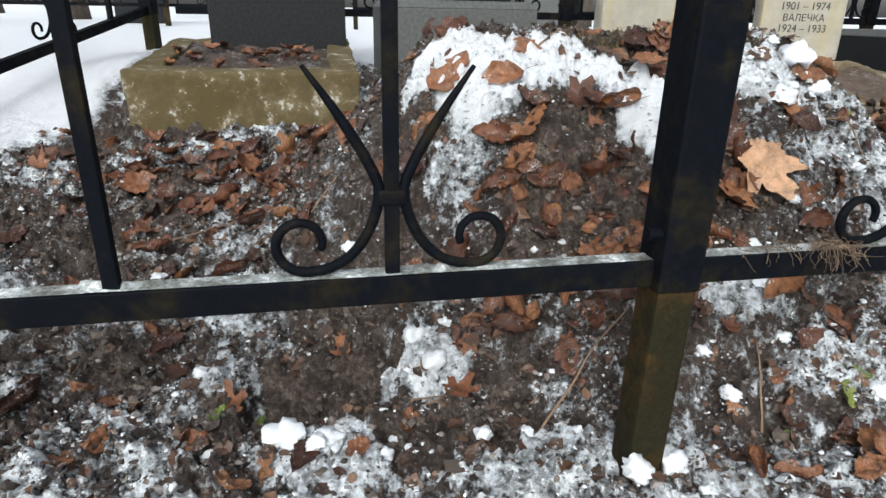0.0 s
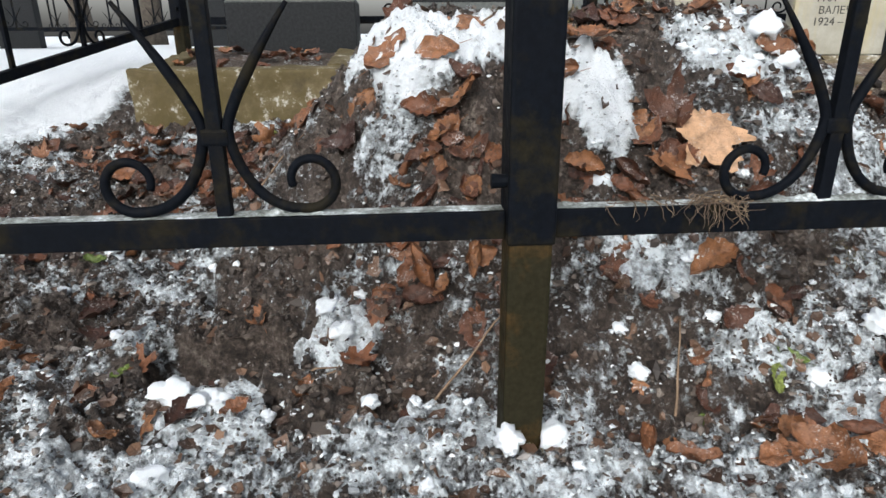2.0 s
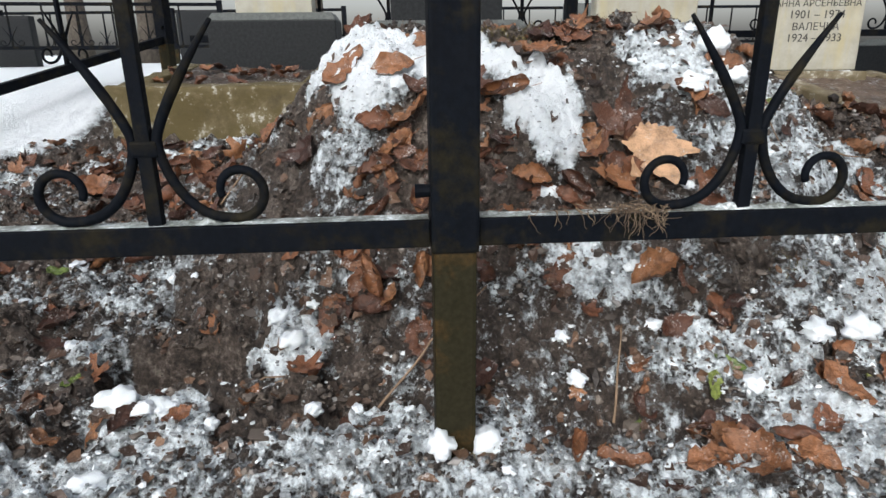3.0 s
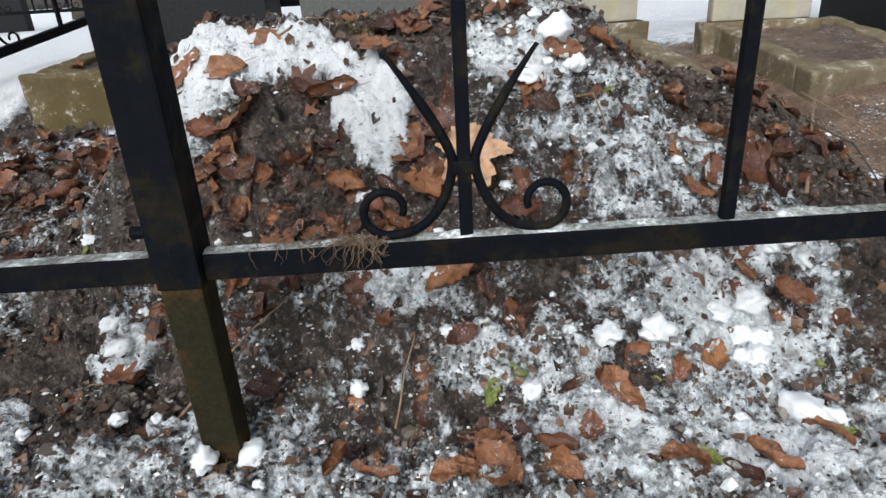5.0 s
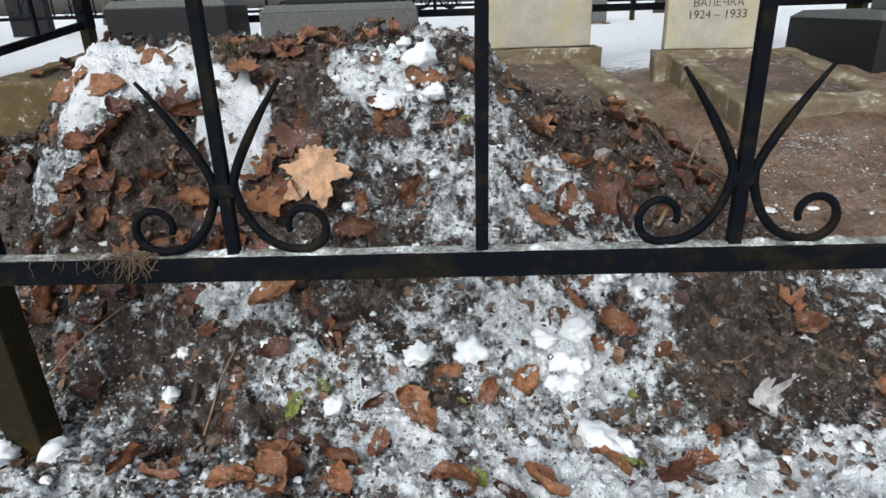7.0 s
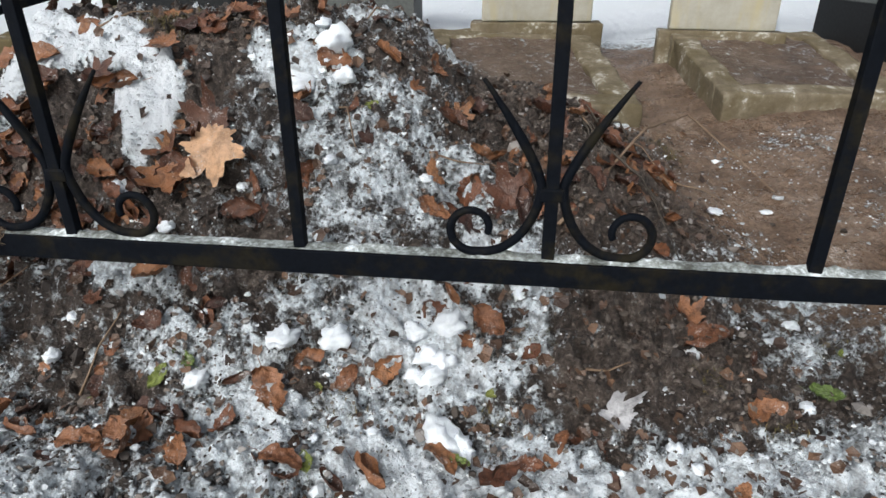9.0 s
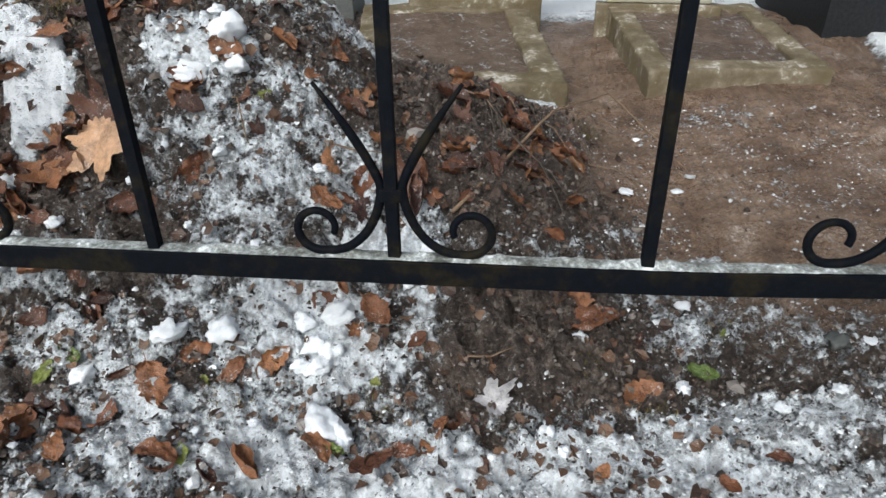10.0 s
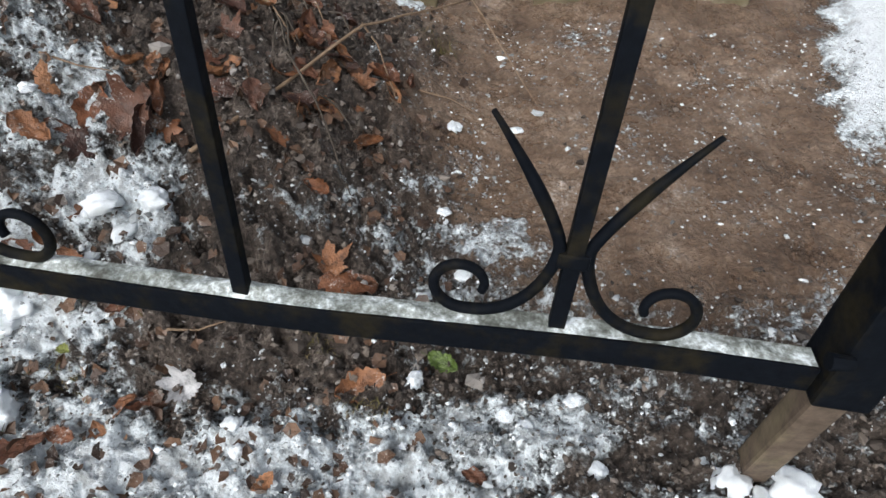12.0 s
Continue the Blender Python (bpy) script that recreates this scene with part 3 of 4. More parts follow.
def crumbs(name, label, category, mat, n, size, keep, seed, squash=0.75, area=(-1.3, 3.9, -0.25, 1.75), flat=False):
    """Thousands of small lumps lying on the soil, thicker where keep(x, y) says so."""
    rng = np.random.RandomState(seed)
    x, y = rng.uniform(area[0], area[1], n * 6), rng.uniform(area[2], area[3], n * 6)
    ok = rng.rand(n * 6) < keep(x, y)
    x, y = x[ok][:n], y[ok][:n]
    v, f = ico(1)
    n = len(x)
    r = size * np.exp(rng.normal(0, 0.45, n))
    shape = v[None] * rng.uniform(0.45, 1.6, (n, len(v), 1)) * rng.uniform(0.6, 1.5, (n, 1, 3))
    shape[..., 2] *= squash
    co = shape * r[:, None, None]
    co[..., 0] += x[:, None]
    co[..., 1] += y[:, None]
    co[..., 2] += (height(x, y) + r * 0.25)[:, None]
    tris = (f[None] + (np.arange(n) * len(v))[:, None, None]).reshape(-1, 3)
    return tagged(new(name, fast_mesh(name, co.reshape(-1, 3), tris, mat, flat)), label, category, kind="stuff")


def island_material(name, stops, rough):
    m, nt, bs = material(name)
    isl = nt.nodes.new("ShaderNodeNewGeometry").outputs["Random Per Island"]
    nt.links.new(ramp(nt, isl, stops), bs.inputs["Base Color"])
    bs.inputs["Roughness"].default_value = rough
    bump(nt, bs, tex(nt, coords(nt), 260, 3, 0.6), 0.5, 0.002)
    return m


GRAIN = island_material("thawing_snow_grain", [(0.0, (0.1, 0.105, 0.108)), (0.4, (0.28, 0.302, 0.315)), (0.78, (0.54, 0.585, 0.61)), (1.0, (0.82, 0.87, 0.9))], 0.45)
SOILBIT = island_material("soil_crumb", [(0.0, (0.015, 0.011, 0.009)), (0.5, (0.07, 0.056, 0.046)), (0.85, (0.15, 0.125, 0.105)), (1.0, (0.28, 0.27, 0.26))], 0.6)

DARKBIT = island_material("damp_soil_clod", [(0.0, (0.014, 0.01, 0.008)), (0.6, (0.05, 0.038, 0.03)), (1.0, (0.13, 0.107, 0.088))], 0.6)


def grain_keep(x, y):
    s = snow_cover(x, y)
    return ss(0.25, 0.75, s) * (1 - 0.85 * ss(0.85, 1.0, s)) * (0.35 + 0.65 * (fbm(x, y, 30, 2, 41) > 0.5)) + 0.012 + 0.13 * red_soil(x, y) * (fbm(x, y, 7, 3, 45) > 0.5)


def soil_keep(x, y):
    s = snow_cover(x, y)
    return (1 - ss(0.5, 0.85, s)) * (1 - 0.985 * red_soil(x, y)) * (0.3 + 0.7 * (fbm(x, y, 18, 2, 44) > 0.48))


crumbs("snow_grains", "coarse grains of thawing snow over the soil", "snow", GRAIN, 30000, 0.0025, grain_keep, 1, 0.6, flat=True)
crumbs("soil_crumbs", "dark crumbs of loose damp soil", "soil", SOILBIT, 34000, 0.0034, soil_keep, 2, flat=True)
crumbs("soil_clods", "loose dark clods of damp soil", "soil", DARKBIT, 5000, 0.0048, lambda x, y: soil_keep(x, y) * ss(0.5, 0.35, snow_cover(x, y)), 4, flat=True)


def surface_pose(x, y, lift, yaw, tilt=0.0, size=1.0):
    """A pose on the soil at (x, y): its z along the slope's normal."""
    e = 0.03
    z = float(height(x, y))
    n = Vector((float(terrain(x - e, y) - terrain(x + e, y)), float(terrain(x, y - e) - terrain(x, y + e)), 2 * e)).normalized()
    q = n.to_track_quat("Z", "Y").to_matrix().to_4x4()
    return Matrix.Translation((x, y, z + lift)) @ q @ Matrix.Rotation(yaw, 4, "Z") @ Matrix.Rotation(tilt, 4, "X") @ Matrix.Diagonal((size, size, size, 1))


# leaves, one unit long
def plain_leaf(seed, curl, roll_up, wide):
    rng = random.Random(seed)
    nu, nv = 13, 7
    verts, faces = [], []
    ph = rng.uniform(0, 6)
    for i in range(nu):
        u = -1 + 2 * i / (nu - 1)
        w = wide * max(0.0, (1 - u * u)) ** 0.62 * (1 - 0.22 * u) * (1 + 0.07 * math.sin(9 * u + ph)) + 0.004
        for j in range(nv):
            v = -1 + 2 * j / (nv - 1)
            edge = 1 + (0.13 * math.sin(19 * u + 3 * v + ph) + 0.09 * math.sin(41 * u + ph) if abs(v) == 1 else 0)
            a = v * roll_up
            y = w * math.sin(a) / max(roll_up, 0.01) * edge if roll_up > 0.05 else v * w * edge
            z = w * (1 - math.cos(a)) / max(roll_up, 0.01) + curl * u * u + 0.05 * abs(v) * w + 0.05 * math.sin(4 * u + 5 * v + ph) + 0.03 * math.sin(9 * u - 6 * v + 2 * ph)
            verts.append((u * 0.5, y, z))
    for i in range(nu - 1):
        for j in range(nv - 1):
            a = i * nv + j
            faces.append((a, a + nv, a + nv + 1, a + 1))
    k = len(verts)
    verts += [(-0.5, 0.008, 0.0), (-0.5, -0.008, 0.0), (-0.78, -0.005, 0.05), (-0.78, 0.005, 0.05)]
    faces.append((k, k + 1, k + 2, k + 3))
    return verts, faces


def lobed_leaf(seed, curl):
    """A maple leaf with five toothed lobes."""
    rng = random.Random(seed)
    lobes = [(90, 1.0, 38), (36, 0.92, 35), (144, 0.9, 35), (-18, 0.66, 32), (198, 0.64, 32)]
    n, rings = 60, 5
    verts, faces = [(0, 0, 0)], []
    ph = rng.uniform(0, 6)
    for k in range(1, rings + 1):
        for i in range(n):
            a = 360 * i / n - 90
            r = 0.5
            for la, ll, lw in lobes:
                d = (a - la + 180) % 360 - 180
                r = max(r, ll * math.exp(-(abs(d) / lw) ** 1.5))
            r *= 1 + 0.09 * math.sin(i * 2.1 + ph) * (k == rings)
            rr = 0.5 * r * (k / rings) ** 0.9
            x, y = rr * math.cos(radians(a)), rr * math.sin(radians(a))
            z = curl * (rr * 2) ** 2 * (0.6 + 0.5 * math.sin(radians(a) * 2 + ph)) + 0.03 * math.sin(9 * x + ph) + 0.02 * math.cos(14 * y)
            verts.append((x, y, z))
    for i in range(n):
        faces.append((0, 1 + i, 1 + (i + 1) % n))
    for k in range(rings - 1):
        a, b = 1 + k * n, 1 + (k + 1) * n
        for i in range(n):
            faces.append((a + i, b + i, b + (i + 1) % n, a + (i + 1) % n))
    return verts, faces


def leaf_mesh(name, vf, mat):
    me = bpy.data.meshes.new(name)
    me.from_pydata(vf[0], [], vf[1])
    for p in me.polygons:
        p.use_smooth = True
    me.materials.append(mat)
    return me


PLAIN = [leaf_mesh("fallen_leaf", plain_leaf(k, c, r, w), LEAF) for k, (c, r, w) in enumerate([(0.1, 0.3, 0.3), (0.22, 0.9, 0.34), (-0.12, 0.5, 0.27), (0.05, 1.5, 0.36), (0.3, 0.4, 0.3), (0.15, 2.1, 0.33)])]
LOBED = [leaf_mesh("fallen_leaf", lobed_leaf(k, c), LEAF) for k, c in enumerate((0.25, 0.55, -0.2))]
MAPLE = [leaf_mesh("maple_leaf", lobed_leaf(k + 9, c), TAN) for k, c in enumerate((0.16, 0.3))]
FRESH = [leaf_mesh("green_leaf", plain_leaf(k + 20, c, r, w), GREEN) for k, (c, r, w) in enumerate([(0.1, 0.5, 0.24), (0.2, 0.9, 0.3)])]
leaf_rng = random.Random(5)
LOOSE = []


def lay_leaf(me, x, y, size, yaw=None, tilt=None, label="curled brown dead leaf on thawing soil", name="fallen_leaf", lift=None):
    ob = tagged(new(name, me), label, "leaf", "fallen leaves")
    yaw = leaf_rng.uniform(0, 6.28) if yaw is None else radians(yaw)
    tilt = leaf_rng.gauss(0, 0.3) if tilt is None else radians(tilt)
    ob.matrix_world = surface_pose(x, y, size * 0.1 if lift is None else lift, yaw, tilt, size)
    return ob


def brown(x, y, size, yaw=None, tilt=None, lift=None, lobed=None):
    pick = leaf_rng.random()
    if lobed or (lobed is None and pick < 0.3):
        return lay_leaf(leaf_rng.choice(LOBED), x, y, size, yaw, tilt, "crumpled brown lobed dead leaf on thawing soil", lift=lift)
    return lay_leaf(leaf_rng.choice(PLAIN), x, y, size, yaw, tilt, lift=lift)


# leaves before the fence and below its rail: x, y, length
for x, y, size in ((0.30, 0.39, 0.12), (0.24, 0.46, 0.08), (0.08, 0.55, 0.06), (-0.12, 0.45, 0.08), (-0.38, 0.32, 0.12), (-0.20, 0.12, 0.09), (-0.10, 0.11, 0.06), (0.02, 0.22, 0.07),
                   (0.13, 0.23, 0.11), (0.15, 0.26, 0.08), (0.20, 0.34, 0.05), (0.41, 0.28, 0.06), (-0.50, 0.44, 0.09), (-0.59, 0.62, 0.09), (-0.43, 0.21, 0.1), (-0.61, 0.23, 0.08)):
    brown(x, y, size * 1.05)
for x, y, size in ((1.06, 0.22, 0.07), (0.93, 0.27, 0.13), (1.01, 0.28, 0.1), (0.77, 0.21, 0.07), (0.99, 0.03, 0.09), (1.01, -0.05, 0.1), (0.91, -0.10, 0.1), (0.96, -0.07, 0.08),
                   (0.85, 0.14, 0.07), (0.85, 0.07, 0.07), (0.68, -0.06, 0.09), (0.71, 0.08, 0.05), (0.75, -0.01, 0.06), (1.34, 0.18, 0.08), (1.28, 0.07, 0.12), (1.26, 0.11, 0.07)):
    brown(x, y, size)
for x, y, size in ((1.53, 0.19, 0.11), (1.44, 0.15, 0.08), (1.64, 0.33, 0.1), (1.67, 0.36, 0.07), (1.72, 0.28, 0.06), (1.88, 0.27, 0.06), (1.95, 0.09, 0.07), (1.93, 0.03, 0.06),
                   (1.69, -0.02, 0.1), (1.54, -0.08, 0.11), (1.36, -0.09, 0.1), (1.47, -0.10, 0.08), (1.10, 0.22, 0.06), (1.20, -0.01, 0.08), (1.12, -0.08, 0.1), (2.06, 0.00, 0.05)):
    brown(x, y, size)
# The 0.12 leaf at (2.43, 0.23) stands in for a shard of bark.
for x, y, size in ((2.35, 0.44, 0.17), (2.30, 0.48, 0.12), (2.46, 0.41, 0.06), (2.43, 0.23, 0.12), (2.71, 0.06, 0.06), (2.16, -0.13, 0.06), (2.31, -0.03, 0.05), (1.88, -0.00, 0.06), (2.57, -0.04, 0.05)):
    brown(x, y, size, lift=0.02)
# leaves on the heap
for x, y, size in ((0.77, 0.76, 0.15), (0.83, 0.78, 0.13), (0.89, 0.90, 0.13), (0.31, 1.18, 0.14), (0.26, 1.00, 0.13), (0.35, 0.76, 0.13), (0.42, 0.70, 0.1), (0.65, 0.68, 0.14), (0.69, 0.48, 0.1),
                   (0.64, 0.44, 0.09), (0.52, 0.44, 0.08), (0.41, 0.49, 0.07), (0.47, 0.54, 0.08), (0.80, 0.39, 0.1), (1.18, 0.65, 0.12), (1.21, 0.62, 0.1), (1.25, 0.50, 0.13), (1.27, 0.45, 0.08)):
    brown(x, y, size)
for x, y, size in ((1.11, 0.41, 0.11), (1.15, 0.44, 0.09), (1.69, 0.63, 0.12), (1.69, 0.55, 0.11), (1.64, 0.57, 0.08), (1.78, 0.60, 0.08), (1.86, 0.62, 0.16), (1.84, 0.58, 0.13), (1.51, 0.78, 0.07),
                   (1.37, 0.98, 0.09), (1.55, 0.96, 0.09), (1.30, 1.00, 0.08), (1.15, 0.98, 0.07), (0.98, 1.07, 0.1), (1.07, 0.82, 0.06), (1.69, 0.92, 0.09), (1.36, 0.66, 0.06), (0.70, 1.00, 0.09)):
    brown(x, y, size)
for x, y, size in ((2.30, 0.86, 0.1), (2.19, 0.87, 0.1), (2.26, 0.94, 0.08), (2.06, 1.16, 0.11), (2.14, 1.23, 0.1), (1.96, 1.32, 0.1), (2.36, 1.17, 0.07), (1.98, 0.65, 0.08), (2.12, 0.70, 0.09), (2.23, 0.63, 0.07)):
    brown(x, y, size)
for cx, cy, n, r in ((2.16, 1.04, 16, 0.12), (0.51, 0.50, 32, 0.18), (0.74, 0.40, 12, 0.09), (1.63, 0.73, 8, 0.12), (0.25, 0.81, 9, 0.08), (-0.70, 1.46, 24, 0.25), (-0.18, 1.44, 16, 0.25), (0.96, -0.00, 4, 0.06), (0.99, 0.97, 8, 0.15)):
    for k in range(n):
        x, y = leaf_rng.gauss(cx, r), leaf_rng.gauss(cy, r * 0.6)
        if float(snow_cover(x, y)) < 0.72:
            LOOSE.append(brown(x, y, leaf_rng.uniform(0.06, 0.12), None, leaf_rng.gauss(0, 45)))
for x, y, size in ((-0.49, 1.28, 0.16), (-0.81, 1.42, 0.15), (-0.43, 1.49, 0.17), (-0.95, 1.55, 0.15), (-0.26, 1.47, 0.15), (-0.68, 1.65, 0.16), (-1.00, 1.32, 0.14), (-0.19, 1.55, 0.15), (-0.42, 1.69, 0.14), (0.22, 1.22, 0.16), (0.16, 1.58, 0.14), (0.40, 0.64, 0.14)):
    brown(x, y, size, None, leaf_rng.gauss(0, 40), 0.03)
for x, y, size in ((0.22, 0.83, 0.15), (0.305, 0.66, 0.12), (0.36, 0.6, 0.1), (0.1, 0.72, 0.12), (0.56, 0.72, 0.14), (0.6, 0.68, 0.12), (0.8, 0.9, 0.13), (0.88, 0.87, 0.12), (0.9, 0.47, 0.13), (1.19, 0.69, 0.13), (1.17, 0.7, 0.1), (1.58, 0.62, 0.12), (1.6, 0.52, 0.1), (1.42, 0.85, 0.1)):
    brown(x, y, size, None, leaf_rng.gauss(0, 20), 0.02)
for lo, hi, y0, y1, n in ((-1.25, 0.1, 0.75, 1.9, 95), (0.15, 0.95, 0.28, 0.62, 42), (-0.9, 0.4, -0.1, 0.6, 16), (0.6, 1.9, -0.15, 0.3, 8), (1.9, 2.25, 0.7, 1.1, 22)):
    for k in range(n):
        x, y = leaf_rng.uniform(lo, hi), leaf_rng.uniform(y0, y1)
        if float(snow_cover(x, y)) < 0.72:
            LOOSE.append(brown(x, y, leaf_rng.uniform(0.05, 0.13), None, leaf_rng.gauss(0, 32)))
# the pale maple leaves on the heap
lay_leaf(MAPLE[0], 1.00, 0.51, 0.25, 200, -6, "large pale tan maple leaf lying on the heap", "maple_leaf", 0.035)
lay_leaf(LOBED[1], 0.96, 0.6, 0.2, 60, 5, "dull brown maple leaf under a pale one", "maple_leaf", 0.025)
lay_leaf(LOBED[0], 0.89, 0.45, 0.17, 150, 20, "crumpled brown maple leaf beside the pale one", "maple_leaf", 0.03)
lay_leaf(LOBED[0], 1.80, 0.60, 0.18, 20, 15, "crumpled orange-brown maple leaf on the heap's flank", "maple_leaf", 0.03)
orange_leaf = lay_leaf(PLAIN[1], 1.176, 0.99, 0.09, 90, 80, "upright orange leaf stuck in the heap's crest", lift=0.04)

GREYLEAF = leaf_material("grey_rotten_leaf", (0.22, 0.22, 0.22), (0.34, 0.34, 0.35), (0.46, 0.46, 0.47))
lay_leaf(leaf_mesh("grey_leaf", lobed_leaf(31, 0.9), GREYLEAF), 2.08, 0.135, 0.12, 30, 25, "crumpled grey rotten leaf on the soil", "grey_leaf", 0.02)
for k in range(22):
    x, y = leaf_rng.uniform(-0.85, -0.15), leaf_rng.uniform(2.12, 2.8)
    ob = brown(x, y, leaf_rng.uniform(0.06, 0.12))
    ob.matrix_world = Matrix.Translation((x, y, 0.515 + 0.097 * (y - 2.08))) @ Euler((leaf_rng.gauss(0, 0.3), leaf_rng.gauss(0, 0.3), leaf_rng.uniform(0, 6.28))).to_matrix().to_4x4() @ Matrix.Diagonal((*[ob.matrix_world.to_scale().x] * 3, 1))

# loose scatter of more leaves; thick before the tall kerb
placed = 0
while placed < 66:
    x, y = leaf_rng.uniform(-1.2, 2.4), leaf_rng.uniform(-0.15, 1.9)
    d = 0.30 * math.exp(-((x - 0.9) / 1.3) ** 2) + 0.95 * float(spot(x, y, -0.53, 1.46, 0.55, 0.5, 3)) + 0.35 * float(spot(x, y, 1.04, 1.09, 0.9, 0.3, 4))
    if leaf_rng.random() < d * (1 - 0.8 * float(red_soil(x, y))) * (1 - 0.9 * float(ss(0.8, 1, snow_cover(x, y)))):
        LOOSE.append(brown(x, y, leaf_rng.uniform(0.05, 0.12)))
        placed += 1


def join_loose(obs):
    """The thick carpet of leaves that nobody could count, as one mesh."""
    verts, faces = [], []
    for ob in obs:
        k = len(verts)
        verts += [ob.matrix_basis @ v.co for v in ob.data.vertices]
        faces += [[k + i for i in p.vertices] for p in ob.data.polygons]
        bpy.data.objects.remove(ob)
    return tagged(smooth(mesh_from("leaf_carpet", verts, faces, CARPET)), "thick carpet of curled brown dead leaves", "leaf litter", kind="stuff")


join_loose(LOOSE)


def litter(n, seed):
    """Torn bits of leaf, far too many to count."""
    rng = random.Random(seed)
    verts, faces = [], []
    while n:
        x, y = rng.uniform(-1.3, 2.6), rng.uniform(-0.18, 2.0)
        d = 0.5 + 0.5 * float(spot(x, y, 2.01, 1.01, 0.4, 0.4, 33)) + float(spot(x, y, -0.52, 1.42, 0.5, 0.5, 3))
        if rng.random() > d * (1 - 0.9 * float(ss(0.8, 1, snow_cover(x, y)))) * (1 - 0.8 * float(red_soil(x, y))):
            continue
        m = surface_pose(x, y, 0.004, rng.uniform(0, 6.28), rng.gauss(0, 0.5), rng.uniform(0.012, 0.042))
        k = len(verts)
        w = rng.uniform(0.25, 0.6)
        for u, v, z in ((-0.5, -0.2, 0), (0, -w, 0.15), (0.5, 0.1, 0.05), (0.1, w, 0.2), (-0.4, 0.3, 0.1), (0, 0, 0)):
            verts.append(m @ Vector((u + rng.uniform(-0.1, 0.1), v, z * rng.uniform(0, 2))))
        faces += [(k + a, k + b, k + 5) for a, b in ((0, 1), (1, 2), (2, 3), (3, 4), (4, 0))]
        n -= 1
    ob = mesh_from("leaf_litter", verts, faces, LITTER)
    return tagged(ob, "torn brown leaf litter over the soil", "leaf litter", kind="stuff")


litter(3200, 3)

for x, y, size, k in ((1.05, 0.12, 0.07, 0), (2.61, 0.32, 0.08, 1), (1.40, 0.69, 0.05, 0), (1.79, 0.18, 0.04, 1), (1.38, 0.11, 0.05, 0), (1.41, -0.08, 0.06, 1), (1.73, -0.02, 0.05, 0), (-0.33, 0.36, 0.08, 0),
                      (-0.62, 0.73, 0.07, 1), (-0.08, 0.63, 0.04, 1), (-0.39, 0.28, 0.05, 0), (1.00, 0.08, 0.07, 0), (0.83, 0.04, 0.04, 1), (2.69, 0.44, 0.05, 0), (-0.30, 1.87, 0.09, 1)):
    lay_leaf(FRESH[k], x, y, size, None, None, "small fresh green leaf lying on thawing soil", "green_leaf")

# clods of snow
v0, f0 = ico(3)


def clod_mesh(seed, rugged):
    out = []
    for v in v0:
        p = Vector(v)
        d = 1 + rugged * noise.noise(p * 1.4 + Vector((seed, 0, 0))) + rugged * 0.6 * noise.noise(p * 3.5 + Vector((0, seed, 0))) + rugged * 0.55 * noise.noise(p * 6.5 + Vector((0, 0, seed))) + rugged * 0.3 * noise.noise(p * 15)
        out.append(p * d)
    me = fast_mesh("snow_clod", [tuple(p) for p in out], f0, SNOW)
    return me


CLODS = [clod_mesh(k * 3.3 + 1, r) for k, r in enumerate((0.45, 0.52, 0.6, 0.48))]
clod_rng = random.Random(8)


def clod(x, y, r, flat=0.7, dz=0.3, label="small clod of white snow on the soil", z=None):
    ob = tagged(new("snow_clod", clod_rng.choice(CLODS)), label, "snow clod", "snow clods")
    zz = float(height(x, y)) + r * dz if z is None else z
    ob.matrix_world = Matrix.Translation((x, y, zz)) @ Matrix.Rotation(clod_rng.uniform(0, 6.28), 4, "Z") @ Matrix.Diagonal((r * clod_rng.uniform(0.85, 1.25), r * clod_rng.uniform(0.8, 1.1), r * flat, 1))
    return ob


for x, y, r in ((0.74, 0.46, 0.032), (-0.49, 0.37, 0.013), (-0.44, 0.40, 0.017), (-0.04, 0.12, 0.016), (-0.24, 0.18, 0.038), (-0.16, 0.17, 0.03), (-0.23, -0.03, 0.03), (-0.20, 0.61, 0.012), (0.14, 0.43, 0.015),
                (0.10, 0.34, 0.03), (0.06, 0.41, 0.028), (0.13, 0.30, 0.02), (1.09, 0.09, 0.026), (1.28, 0.18, 0.03), (0.71, 0.21, 0.018), (-0.69, 0.66, 0.018), (-0.61, 0.82, 0.03), (0.26, 0.12, 0.014)):
    clod(x, y, r)
for x, y, r in ((1.40, 0.21, 0.04), (1.67, 0.31, 0.04), (1.80, 0.42, 0.035), (1.62, 0.25, 0.036), (1.58, 0.29, 0.03), (1.66, 0.23, 0.028), (1.64, 0.19, 0.028), (1.60, 0.18, 0.025), (1.68, 0.05, 0.045),
                (1.73, 0.03, 0.03), (1.77, 0.43, 0.028), (1.85, 0.40, 0.026), (1.90, 0.46, 0.03), (1.09, 0.47, 0.016), (1.27, 0.39, 0.014), (1.57, 0.59, 0.016), (0.91, 0.37, 0.022), (1.32, 0.53, 0.018)):
    clod(x, y, r)
for k in range(70):
    x, y = clod_rng.uniform(-0.5, 3.4), clod_rng.uniform(-0.12, 0.65)
    if clod_rng.random() < 0.25 + 0.9 * float(snow_cover(x, y)):
        clod(x, y, clod_rng.choice((0.007, 0.009, 0.011, 0.014, 0.02)))
for x, y, r in ((2.76, 0.20, 0.02), (2.80, 0.17, 0.016), (2.95, 0.10, 0.024), (2.90, 0.24, 0.018), (3.05, 0.42, 0.018), (2.62, 0.60, 0.022), (2.54, 0.77, 0.018), (2.52, 1.11, 0.022), (2.71, 1.16, 0.018)):
    clod(x, y, r, 0.35)
clod(1.28, 0.81, 0.05, 0.8, 0.5, "fist-sized clod of white snow on the heap")
clod(1.18, 0.72, 0.04, 0.7)
clod(1.32, 0.73, 0.035, 0.7)
